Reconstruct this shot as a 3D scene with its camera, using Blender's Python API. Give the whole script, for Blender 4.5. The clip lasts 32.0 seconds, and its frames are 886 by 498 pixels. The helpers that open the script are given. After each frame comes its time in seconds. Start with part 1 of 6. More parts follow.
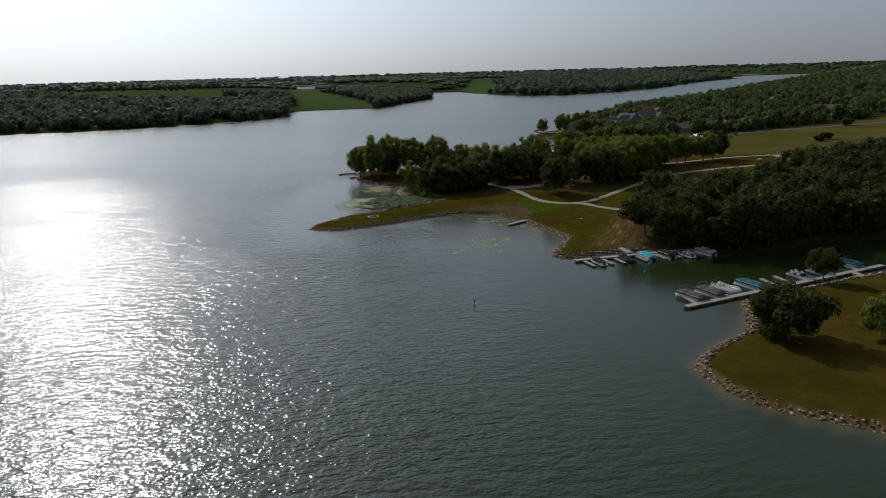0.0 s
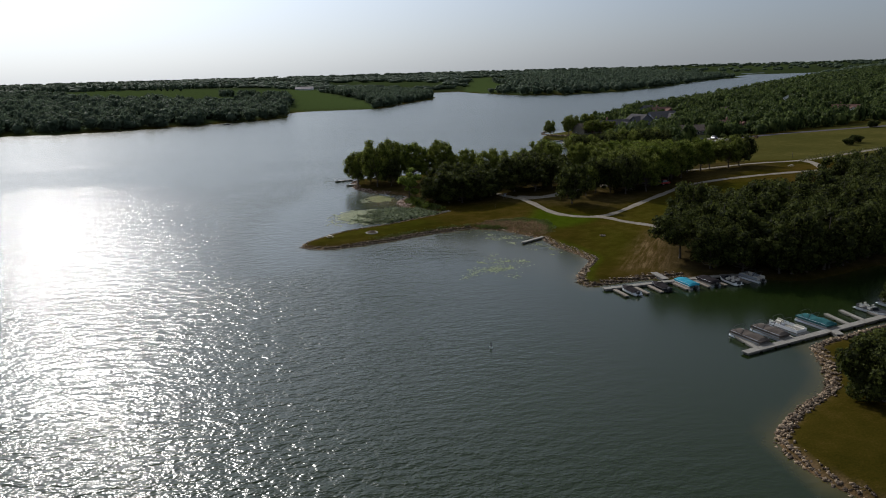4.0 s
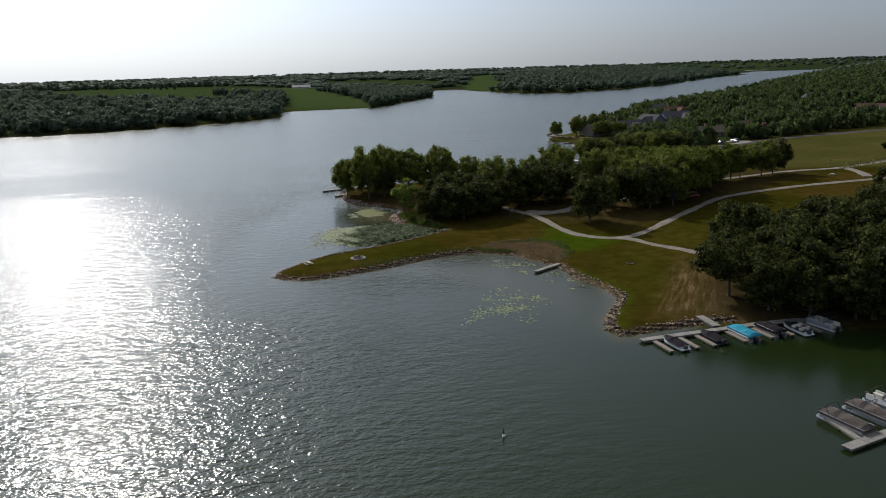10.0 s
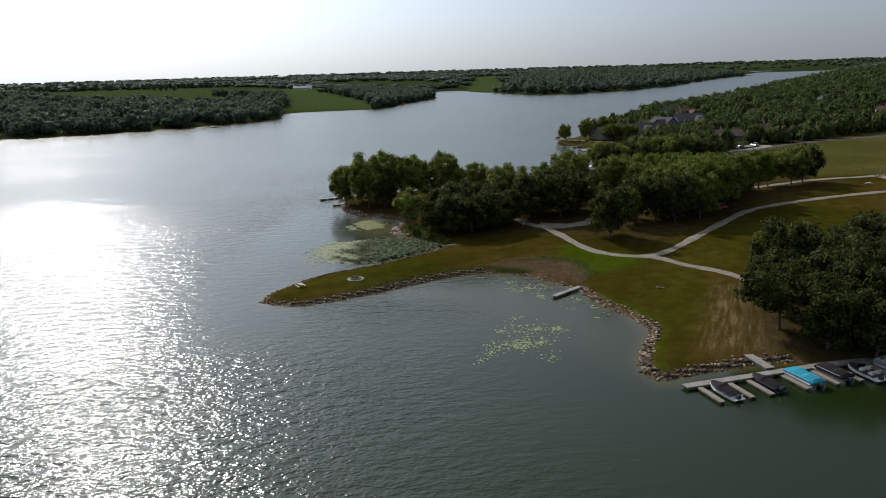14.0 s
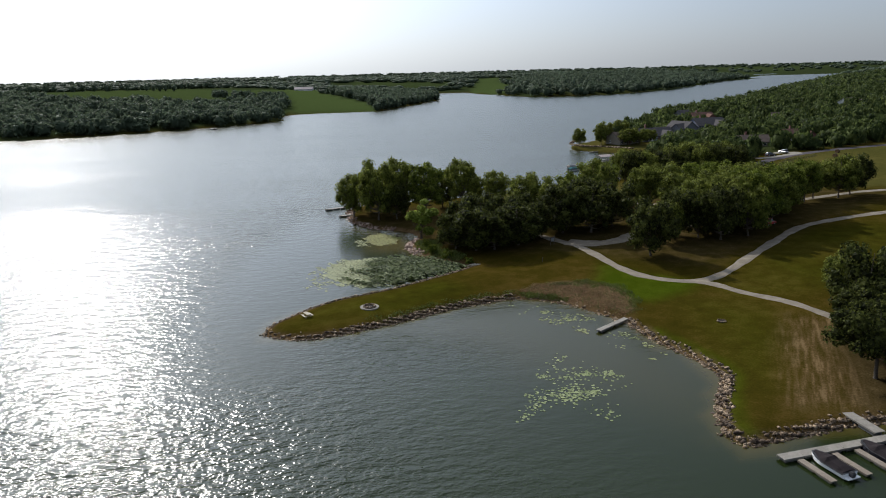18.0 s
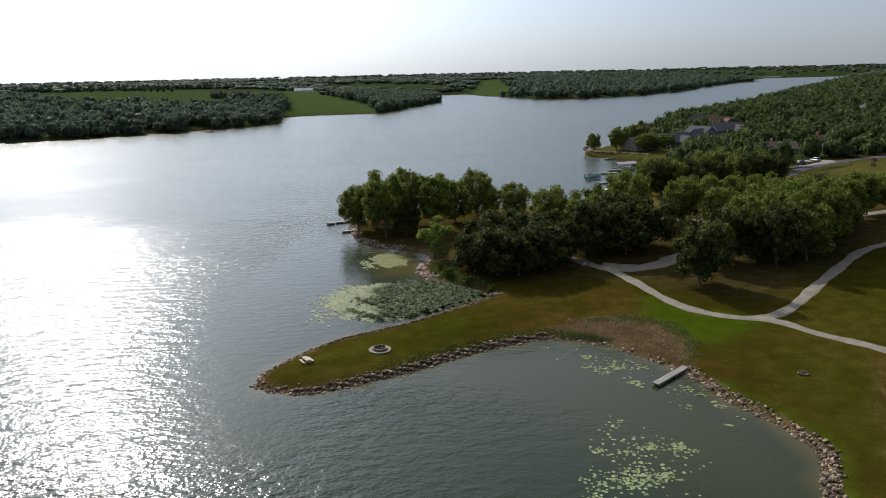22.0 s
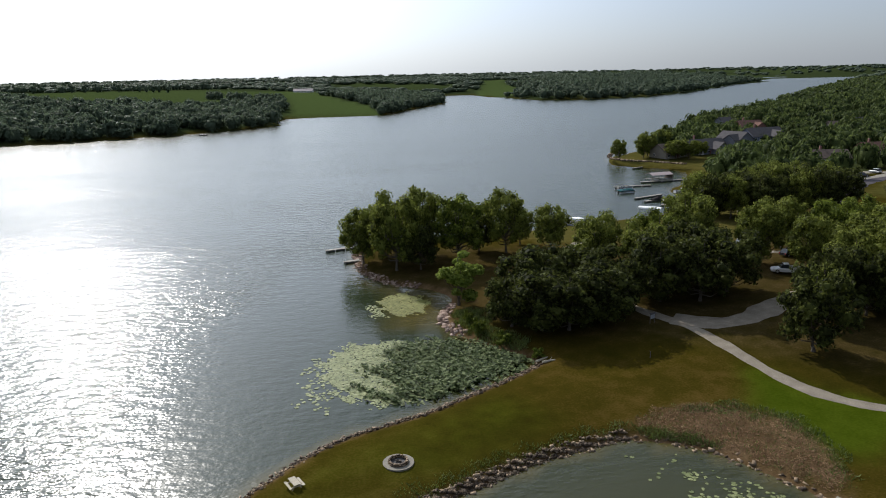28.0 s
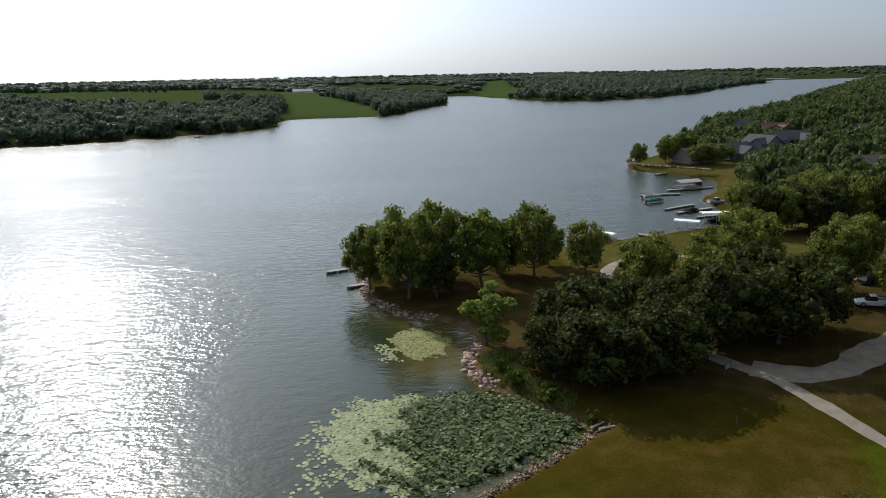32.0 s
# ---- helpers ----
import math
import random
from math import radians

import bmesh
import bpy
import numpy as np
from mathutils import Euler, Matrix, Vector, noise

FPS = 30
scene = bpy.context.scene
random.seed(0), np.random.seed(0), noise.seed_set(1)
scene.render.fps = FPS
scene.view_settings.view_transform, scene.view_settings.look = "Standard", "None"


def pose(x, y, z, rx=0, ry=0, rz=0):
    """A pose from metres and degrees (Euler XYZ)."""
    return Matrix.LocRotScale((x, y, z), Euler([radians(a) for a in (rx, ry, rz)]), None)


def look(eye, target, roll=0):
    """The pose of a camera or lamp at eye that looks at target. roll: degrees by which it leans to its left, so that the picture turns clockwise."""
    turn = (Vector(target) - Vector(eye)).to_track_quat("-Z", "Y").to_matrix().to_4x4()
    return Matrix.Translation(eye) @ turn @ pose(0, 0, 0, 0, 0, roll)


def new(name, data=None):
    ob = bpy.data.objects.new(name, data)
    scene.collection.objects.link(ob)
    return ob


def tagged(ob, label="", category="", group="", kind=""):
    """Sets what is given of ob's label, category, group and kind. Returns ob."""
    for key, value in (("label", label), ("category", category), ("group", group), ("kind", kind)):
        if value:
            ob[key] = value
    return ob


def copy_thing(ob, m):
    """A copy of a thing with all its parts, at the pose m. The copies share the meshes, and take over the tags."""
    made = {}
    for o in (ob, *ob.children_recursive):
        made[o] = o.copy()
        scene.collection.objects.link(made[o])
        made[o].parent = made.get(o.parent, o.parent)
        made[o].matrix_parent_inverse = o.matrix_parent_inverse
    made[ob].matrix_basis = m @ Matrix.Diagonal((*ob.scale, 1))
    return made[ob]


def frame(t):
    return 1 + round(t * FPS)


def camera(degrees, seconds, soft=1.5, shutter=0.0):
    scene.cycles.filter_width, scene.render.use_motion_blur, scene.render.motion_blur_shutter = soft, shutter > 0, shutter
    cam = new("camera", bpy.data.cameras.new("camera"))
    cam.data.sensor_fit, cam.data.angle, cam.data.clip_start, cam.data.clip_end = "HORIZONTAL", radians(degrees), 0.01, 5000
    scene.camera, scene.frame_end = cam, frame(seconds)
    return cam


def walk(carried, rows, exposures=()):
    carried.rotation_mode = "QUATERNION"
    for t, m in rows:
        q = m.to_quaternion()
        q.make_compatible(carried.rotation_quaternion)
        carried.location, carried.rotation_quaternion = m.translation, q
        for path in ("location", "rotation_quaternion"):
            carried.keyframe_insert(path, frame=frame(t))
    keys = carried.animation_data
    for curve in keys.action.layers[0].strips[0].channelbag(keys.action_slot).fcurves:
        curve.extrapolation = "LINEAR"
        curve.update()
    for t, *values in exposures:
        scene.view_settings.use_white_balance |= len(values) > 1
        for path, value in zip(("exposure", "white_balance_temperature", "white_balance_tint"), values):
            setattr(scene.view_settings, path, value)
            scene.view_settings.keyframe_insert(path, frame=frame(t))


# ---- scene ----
cam = camera(63.9, 32.0, soft=1.0)

PATH = [
    (0, (17.601, -184.344, 45.29), (17.803, -182.414, 44.805), -1.6),
    (3, (18.197, -166.701, 45.3), (18.399, -164.771, 44.814), -1.7),
    (6, (19.237, -150.309, 45.726), (19.439, -148.38, 45.238), -1.7),
    (9, (21.473, -135.523, 45.519), (21.674, -133.595, 45.028), -1.9),
    (11, (22.872, -126.862, 45.456), (23.072, -124.934, 44.962), -1.7),
    (13, (23.4, -118.065, 45.437), (23.595, -116.136, 44.945), -1.8),
    (17, (20.899, -98.952, 45.178), (21.095, -97.022, 44.691), -1.6),
    (19, (19.644, -88.819, 45.32), (19.84, -86.889, 44.835), -1.5),
    (21, (18.794, -77.961, 45.36), (18.992, -76.03, 44.877), -1.4),
    (23, (18.231, -66.972, 45.332), (18.428, -65.041, 44.85), -1.3),
    (25, (17.596, -55.11, 45.585), (17.793, -53.179, 45.104), -1.3),
    (28, (17.124, -37.288, 45.486), (17.321, -35.357, 45.004), -1.3),
    (30, (16.484, -25.42, 45.202), (16.682, -23.489, 44.72), -1.2),
    (32, (15.516, -13.759, 44.654), (15.715, -11.827, 44.174), -1.2),
]
EXPOSURES = [(0, 0.0), (3, 0.02), (6, 0.06), (9, 0.13), (13, 0.28), (17, 0.48), (19, 0.56), (23, 0.62), (28, 0.63), (32, 0.63)]
walk(cam, [(t, look(eye, target, roll)) for t, eye, target, roll in PATH], EXPOSURES)

# ---------------------------------------------------------------- light
SUN_AZ, SUN_EL = -24.5, 33.0            # degrees from +y towards +x, and above the horizon
HAZE_BASE, HAZE_GLOW, HAZE_POWER = 0.5, 2.3, 5.0
world = bpy.data.worlds.new("world")
scene.world = world
world.use_nodes = True
wn = world.node_tree
sky = wn.nodes.new("ShaderNodeTexSky")
sky.sky_type = 'NISHITA'
sky.sun_disc = False
sky.sun_elevation, sky.sun_rotation = radians(SUN_EL), radians(SUN_AZ)
sky.air_density, sky.dust_density, sky.ozone_density = 1.0, 2.4, 6.0
SUN_AT = (math.sin(radians(SUN_AZ)) * math.cos(radians(SUN_EL)), math.cos(radians(SUN_AZ)) * math.cos(radians(SUN_EL)), math.sin(radians(SUN_EL)))


def sky_math(op, a, b):
    s = wn.nodes.new("ShaderNodeMath")
    s.operation, s.use_clamp = op, False
    for i, v in enumerate((a, b)):
        if isinstance(v, (int, float)):
            s.inputs[i].default_value = v
        else:
            wn.links.new(v, s.inputs[i])
    return s.outputs[0]


where = wn.nodes.new("ShaderNodeTexCoord")
toward = wn.nodes.new("ShaderNodeVectorMath")       # summer haze scatters forwards: brightest round the sun
toward.operation = 'DOT_PRODUCT'
toward.inputs[1].default_value = SUN_AT
wn.links.new(where.outputs["Generated"], toward.inputs[0])
aureole = sky_math('POWER', sky_math('MAXIMUM', toward.outputs["Value"], 0.0), HAZE_POWER)
glow = sky_math('ADD', sky_math('MULTIPLY', aureole, HAZE_GLOW), HAZE_BASE)
veil = wn.nodes.new("ShaderNodeMix")
veil.data_type, veil.blend_type = 'RGBA', 'MULTIPLY'
veil.inputs[0].default_value = 1.0
veil.inputs[6].default_value = (9.2, 10.0, 10.9, 1)
wn.links.new(glow, veil.inputs[7])
haze = wn.nodes.new("ShaderNodeMix")                # that haze over the clear sky
haze.data_type, haze.blend_type = 'RGBA', 'MIX'
haze.inputs[0].default_value = 0.58
wn.links.new(veil.outputs[2], haze.inputs[7])
tint = wn.nodes.new("ShaderNodeMix")                # the haze scatters the warm horizon back to white
tint.data_type, tint.blend_type = 'RGBA', 'MULTIPLY'
tint.inputs[0].default_value = 1.0
tint.inputs[7].default_value = (0.88, 1.0, 1.22, 1)
wn.links.new(sky.outputs[0], tint.inputs[6])
wn.links.new(tint.outputs[2], haze.inputs[6])
wn.links.new(haze.outputs[2], wn.nodes["Background"].inputs[0])
wn.nodes["Background"].inputs[1].default_value = 0.07
sun = new("sun", bpy.data.lights.new("sun", 'SUN'))
sun.data.energy, sun.data.angle, sun.data.color = 3.0, radians(0.55), (1.0, 0.96, 0.91)
sa, se = radians(SUN_AZ), radians(SUN_EL)
SUN_DIR = Vector((math.sin(sa) * math.cos(se), math.cos(sa) * math.cos(se), math.sin(se)))
sun.matrix_world = look(SUN_DIR * 300, (0, 0, 0))

rng = np.random.default_rng(7)
rnd = random.Random(11)


# ---------------------------------------------------------------- materials
def material(name, stops, scale=1.0, rough=0.8, fine=6.0, bump=0.0, bump_scale=8.0, metal=0.0, spread=0.0, island=False,
             translucent=0.0, spec=0.5, coords="Object"):
    """Noise at two scales over a colour ramp; spread varies each object or island; translucent lets light through leaves."""
    m = bpy.data.materials.new(name)
    m.use_nodes = True
    n, l = m.node_tree.nodes, m.node_tree.links
    p = n["Principled BSDF"]
    tc = n.new("ShaderNodeTexCoord")
    a = n.new("ShaderNodeTexNoise")
    a.inputs["Scale"].default_value, a.inputs["Detail"].default_value = scale, 4
    b = n.new("ShaderNodeTexNoise")
    b.inputs["Scale"].default_value, b.inputs["Detail"].default_value = scale * fine, 3
    for t in (a, b):
        l.new(tc.outputs[coords], t.inputs["Vector"])
    mix = n.new("ShaderNodeMath")
    mix.operation = 'MULTIPLY_ADD'
    mix.inputs[1].default_value = 0.55
    l.new(a.outputs["Fac"], mix.inputs[0])
    half = n.new("ShaderNodeMath")
    half.operation = 'MULTIPLY'
    half.inputs[1].default_value = 0.45
    l.new(b.outputs["Fac"], half.inputs[0])
    l.new(half.outputs[0], mix.inputs[2])
    fac = mix.outputs[0]
    if spread:
        if island:
            g = n.new("ShaderNodeNewGeometry")
            r = g.outputs["Random Per Island"]
        else:
            r = n.new("ShaderNodeObjectInfo").outputs["Random"]
        sh = n.new("ShaderNodeMath")
        sh.operation = 'MULTIPLY_ADD'
        sh.inputs[1].default_value, sh.inputs[2].default_value = spread, -spread / 2
        l.new(r, sh.inputs[0])
        ad = n.new("ShaderNodeMath")
        l.new(fac, ad.inputs[0])
        l.new(sh.outputs[0], ad.inputs[1])
        fac = ad.outputs[0]
    ramp = n.new("ShaderNodeValToRGB")
    e = ramp.color_ramp.elements
    while len(e) < len(stops):
        e.new(0.5)
    for i, (at, c) in enumerate(stops):
        e[i].position, e[i].color = at, (*c, 1)
    l.new(fac, ramp.inputs[0])
    l.new(ramp.outputs[0], p.inputs["Base Color"])
    p.inputs["Roughness"].default_value, p.inputs["Metallic"].default_value = rough, metal
    p.inputs["Specular IOR Level"].default_value = spec
    if bump:
        t = n.new("ShaderNodeTexNoise")
        t.inputs["Scale"].default_value, t.inputs["Detail"].default_value = bump_scale, 4
        l.new(tc.outputs[coords], t.inputs["Vector"])
        bn = n.new("ShaderNodeBump")
        bn.inputs["Strength"].default_value, bn.inputs["Distance"].default_value = 0.8, bump
        l.new(t.outputs["Fac"], bn.inputs["Height"])
        l.new(bn.outputs[0], p.inputs["Normal"])
    if translucent:
        tr = n.new("ShaderNodeBsdfTranslucent")
        l.new(ramp.outputs[0], tr.inputs["Color"])
        ms = n.new("ShaderNodeMixShader")
        ms.inputs[0].default_value = translucent
        l.new(p.outputs[0], ms.inputs[1])
        l.new(tr.outputs[0], ms.inputs[2])
        l.new(ms.outputs[0], n["Material Output"].inputs["Surface"])
    return m


def leaf(name, dark, mid, light, spread=0.55, **k):
    return material(name, [(0.28, dark), (0.5, mid), (0.74, light)], scale=0.25, rough=0.7, fine=8, spread=spread, island=True,
                    translucent=0.42, spec=0.08, **k)


OAK_LEAF = leaf("oak_leaf", (0.055, 0.066, 0.012), (0.122, 0.143, 0.024), (0.215, 0.24, 0.05))
# dark oak foliage, lowered further so its colour holds the crowns' shaded side
SHADED_DARK_LEAF = leaf("shade_leaf", (0.018, 0.022, 0.006), (0.042, 0.050, 0.012), (0.096, 0.110, 0.026))
BRIGHT_LEAF = leaf("maple_leaf", (0.045, 0.060, 0.009), (0.100, 0.128, 0.017), (0.18, 0.215, 0.036))
YOUNG_LEAF = leaf("willow_leaf", (0.10, 0.135, 0.020), (0.18, 0.23, 0.038), (0.27, 0.32, 0.07))
# leaf of the far woods, paler and greyer: aerial haze put into the colour
HAZED_LEAF = leaf("far_leaf", (0.066, 0.092, 0.056), (0.088, 0.116, 0.072), (0.112, 0.142, 0.088), spread=0.3)
RIDGE_LEAF = leaf("ridge_leaf", (0.030, 0.046, 0.014), (0.058, 0.080, 0.024), (0.108, 0.136, 0.038))
BARK = material("bark", [(0.3, (0.05, 0.04, 0.03)), (0.7, (0.13, 0.105, 0.08))], scale=3, rough=0.95, bump=0.04, bump_scale=9)
ROCK = material("limestone", [(0.25, (0.040, 0.025, 0.013)), (0.5, (0.105, 0.070, 0.040)), (0.8, (0.36, 0.265, 0.17))], scale=0.9, rough=0.92,
                bump=0.05, bump_scale=5, spread=0.5, coords="Object")
ROCK_I = material("limestone_rubble", [(0.25, (0.032, 0.019, 0.010)), (0.5, (0.092, 0.060, 0.034)), (0.8, (0.34, 0.25, 0.16))], scale=0.9,
                  rough=0.92, bump=0.05, bump_scale=5, spread=0.55, island=True)
RED_ROCK = material("red_quartzite", [(0.25, (0.09, 0.05, 0.036)), (0.55, (0.20, 0.13, 0.095)), (0.8, (0.42, 0.33, 0.27))], scale=0.9,
                    rough=0.9, bump=0.05, bump_scale=5, spread=0.5, island=True)
GRAVEL = material("gravel", [(0.3, (0.125, 0.105, 0.08)), (0.55, (0.205, 0.177, 0.137)), (0.75, (0.31, 0.27, 0.21))], scale=0.5, fine=18, rough=0.97,
                  bump=0.03, bump_scale=12, spec=0.2)
ASPHALT = material("asphalt", [(0.3, (0.048, 0.042, 0.047)), (0.7, (0.080, 0.072, 0.079))], scale=0.4, fine=20, rough=0.97, spec=0.1)
DECK = material("weathered_deck", [(0.3, (0.13, 0.115, 0.095)), (0.7, (0.27, 0.25, 0.215))], scale=1.2, fine=9, rough=0.8, bump=0.01, bump_scale=18)
DECK_TAN = material("tan_deck", [(0.3, (0.13, 0.105, 0.078)), (0.7, (0.24, 0.20, 0.155))], scale=1.2, fine=9, rough=0.8)
DOCK_SIDE = material("dock_float", [(0.3, (0.05, 0.05, 0.05)), (0.7, (0.11, 0.105, 0.10))], scale=2, rough=0.8)
ALU = material("aluminium", [(0.3, (0.45, 0.46, 0.48)), (0.7, (0.62, 0.63, 0.65))], scale=2, rough=0.32, metal=0.9)
WHITE = material("white_gelcoat", [(0.3, (0.66, 0.67, 0.67)), (0.7, (0.80, 0.80, 0.79))], scale=1, rough=0.28)
DARK_COVER = material("dark_canvas", [(0.3, (0.014, 0.012, 0.013)), (0.7, (0.034, 0.028, 0.029))], scale=2, rough=0.95, bump=0.05, bump_scale=2, spec=0.08)
TAN_COVER = material("taupe_canvas", [(0.3, (0.062, 0.050, 0.042)), (0.7, (0.12, 0.10, 0.085))], scale=1.5, rough=0.95, bump=0.06, bump_scale=2, spec=0.1)
TEAL_COVER = material("teal_canvas", [(0.3, (0.018, 0.078, 0.082)), (0.7, (0.036, 0.125, 0.13))], scale=1.5, rough=0.95, bump=0.05, bump_scale=2, spec=0.1)
BLUE_COVER = material("turquoise_canvas", [(0.3, (0.02, 0.20, 0.29)), (0.7, (0.035, 0.29, 0.38))], scale=1.5, rough=0.9, spec=0.15)
GREY_PANEL = material("grey_panel", [(0.3, (0.22, 0.235, 0.25)), (0.7, (0.33, 0.345, 0.36))], scale=1.5, rough=0.5)
BLACK = material("black_plastic", [(0.3, (0.012, 0.012, 0.013)), (0.7, (0.03, 0.03, 0.032))], scale=3, rough=0.5)
SEAT = material("cream_vinyl", [(0.3, (0.45, 0.42, 0.36)), (0.7, (0.6, 0.57, 0.5))], scale=3, rough=0.6)
GLASS = material("dark_glass", [(0.3, (0.015, 0.02, 0.024)), (0.7, (0.03, 0.036, 0.042))], scale=1, rough=0.08)
PICNIC = material("picnic_board", [(0.3, (0.30, 0.26, 0.19)), (0.7, (0.44, 0.39, 0.30))], scale=2, fine=8, rough=0.8)
CONCRETE = material("concrete", [(0.3, (0.14, 0.125, 0.098)), (0.7, (0.22, 0.20, 0.16))], scale=1.5, rough=0.9, bump=0.01, bump_scale=10)
ASH = material("ash", [(0.3, (0.03, 0.028, 0.027)), (0.7, (0.10, 0.095, 0.09))], scale=3, rough=1.0)
SIDING_GREY = material("grey_siding", [(0.3, (0.10, 0.105, 0.12)), (0.7, (0.16, 0.165, 0.185))], scale=0.6, rough=0.8)
SIDING_BLUE = material("blue_siding", [(0.3, (0.085, 0.10, 0.16)), (0.7, (0.14, 0.16, 0.235))], scale=0.6, rough=0.8)
SIDING_TAN = material("tan_siding", [(0.3, (0.15, 0.13, 0.10)), (0.7, (0.24, 0.21, 0.165))], scale=0.6, rough=0.8)
BRICK_RED = material("red_brick", [(0.3, (0.13, 0.06, 0.05)), (0.7, (0.22, 0.115, 0.09))], scale=0.8, fine=14, rough=0.9)
WHITE_WALL = material("white_siding", [(0.3, (0.68, 0.67, 0.64)), (0.7, (0.8, 0.79, 0.77))], scale=0.6, rough=0.7)
ROOF_GREY = material("grey_shingle", [(0.3, (0.055, 0.051, 0.052)), (0.7, (0.105, 0.097, 0.097))], scale=0.7, fine=12, rough=0.97, bump=0.02, spec=0.1)
ROOF_BROWN = material("brown_shingle", [(0.3, (0.085, 0.064, 0.053)), (0.7, (0.155, 0.12, 0.10))], scale=0.7, fine=12, rough=0.97, bump=0.02, spec=0.1)
ROOF_RED = material("red_brown_shingle", [(0.3, (0.105, 0.056, 0.043)), (0.7, (0.175, 0.10, 0.08))], scale=0.7, fine=12, rough=0.97, spec=0.1)
TRIM = material("white_trim", [(0.3, (0.7, 0.7, 0.68)), (0.7, (0.8, 0.8, 0.79))], scale=1, rough=0.6)
METAL_ROOF = material("dusky_metal_roof", [(0.3, (0.25, 0.19, 0.18)), (0.7, (0.36, 0.29, 0.27))], scale=0.7, rough=0.5)
RED_PAINT = material("red_paint", [(0.3, (0.32, 0.025, 0.02)), (0.7, (0.42, 0.04, 0.03))], scale=1, rough=0.35)
WHITE_PAINT = material("white_paint", [(0.3, (0.68, 0.68, 0.68)), (0.7, (0.8, 0.8, 0.8))], scale=1, rough=0.3)
DARK_PAINT = material("black_paint", [(0.3, (0.018, 0.018, 0.022)), (0.7, (0.035, 0.035, 0.042))], scale=1, rough=0.25)
SILVER_PAINT = material("silver_paint", [(0.3, (0.32, 0.33, 0.35)), (0.7, (0.42, 0.43, 0.45))], scale=1, rough=0.3, metal=0.4)
TYRE = material("tyre_rubber", [(0.3, (0.015, 0.015, 0.015)), (0.7, (0.03, 0.03, 0.03))], scale=4, rough=0.9)
PAD = material("lily_pad", [(0.3, (0.10, 0.120, 0.044)), (0.5, (0.165, 0.186, 0.074)), (0.75, (0.25, 0.266, 0.12))], scale=0.3, rough=0.6, spec=0.2, spread=0.45, island=True)
PAD_LIGHT = material("light_pad", [(0.3, (0.11, 0.14, 0.052)), (0.5, (0.17, 0.205, 0.086)), (0.75, (0.26, 0.29, 0.14))], scale=0.3, rough=0.6, spec=0.2, spread=0.45, island=True)
PAD_YELLOW = material("yellow_pad", [(0.3, (0.09, 0.10, 0.02)), (0.5, (0.145, 0.15, 0.036)), (0.75, (0.22, 0.215, 0.065))], scale=0.3, rough=0.6, spec=0.2, spread=0.45, island=True)
LOTUS = material("lotus_leaf", [(0.28, (0.03, 0.048, 0.014)), (0.52, (0.075, 0.105, 0.032)), (0.78, (0.18, 0.215, 0.09))], scale=0.3, rough=0.7, spec=0.15,
                 spread=0.5, island=True, translucent=0.2)
REED_DRY = material("dry_reed", [(0.25, (0.085, 0.045, 0.020)), (0.5, (0.19, 0.105, 0.052)), (0.8, (0.36, 0.235, 0.13))], scale=0.4, rough=0.9, spread=0.5, island=True,
                    translucent=0.2)
REED_GREEN = material("green_reed", [(0.25, (0.04, 0.06, 0.012)), (0.5, (0.09, 0.12, 0.022)), (0.8, (0.15, 0.18, 0.04))], scale=0.4, rough=0.8, spread=0.4, island=True,
                      translucent=0.3)
PRAIRIE = material("prairie_grass", [(0.25, (0.07, 0.07, 0.02)), (0.5, (0.12, 0.115, 0.032)), (0.8, (0.18, 0.165, 0.055))], scale=0.1, rough=0.9, spread=0.4, island=True,
                   translucent=0.3)


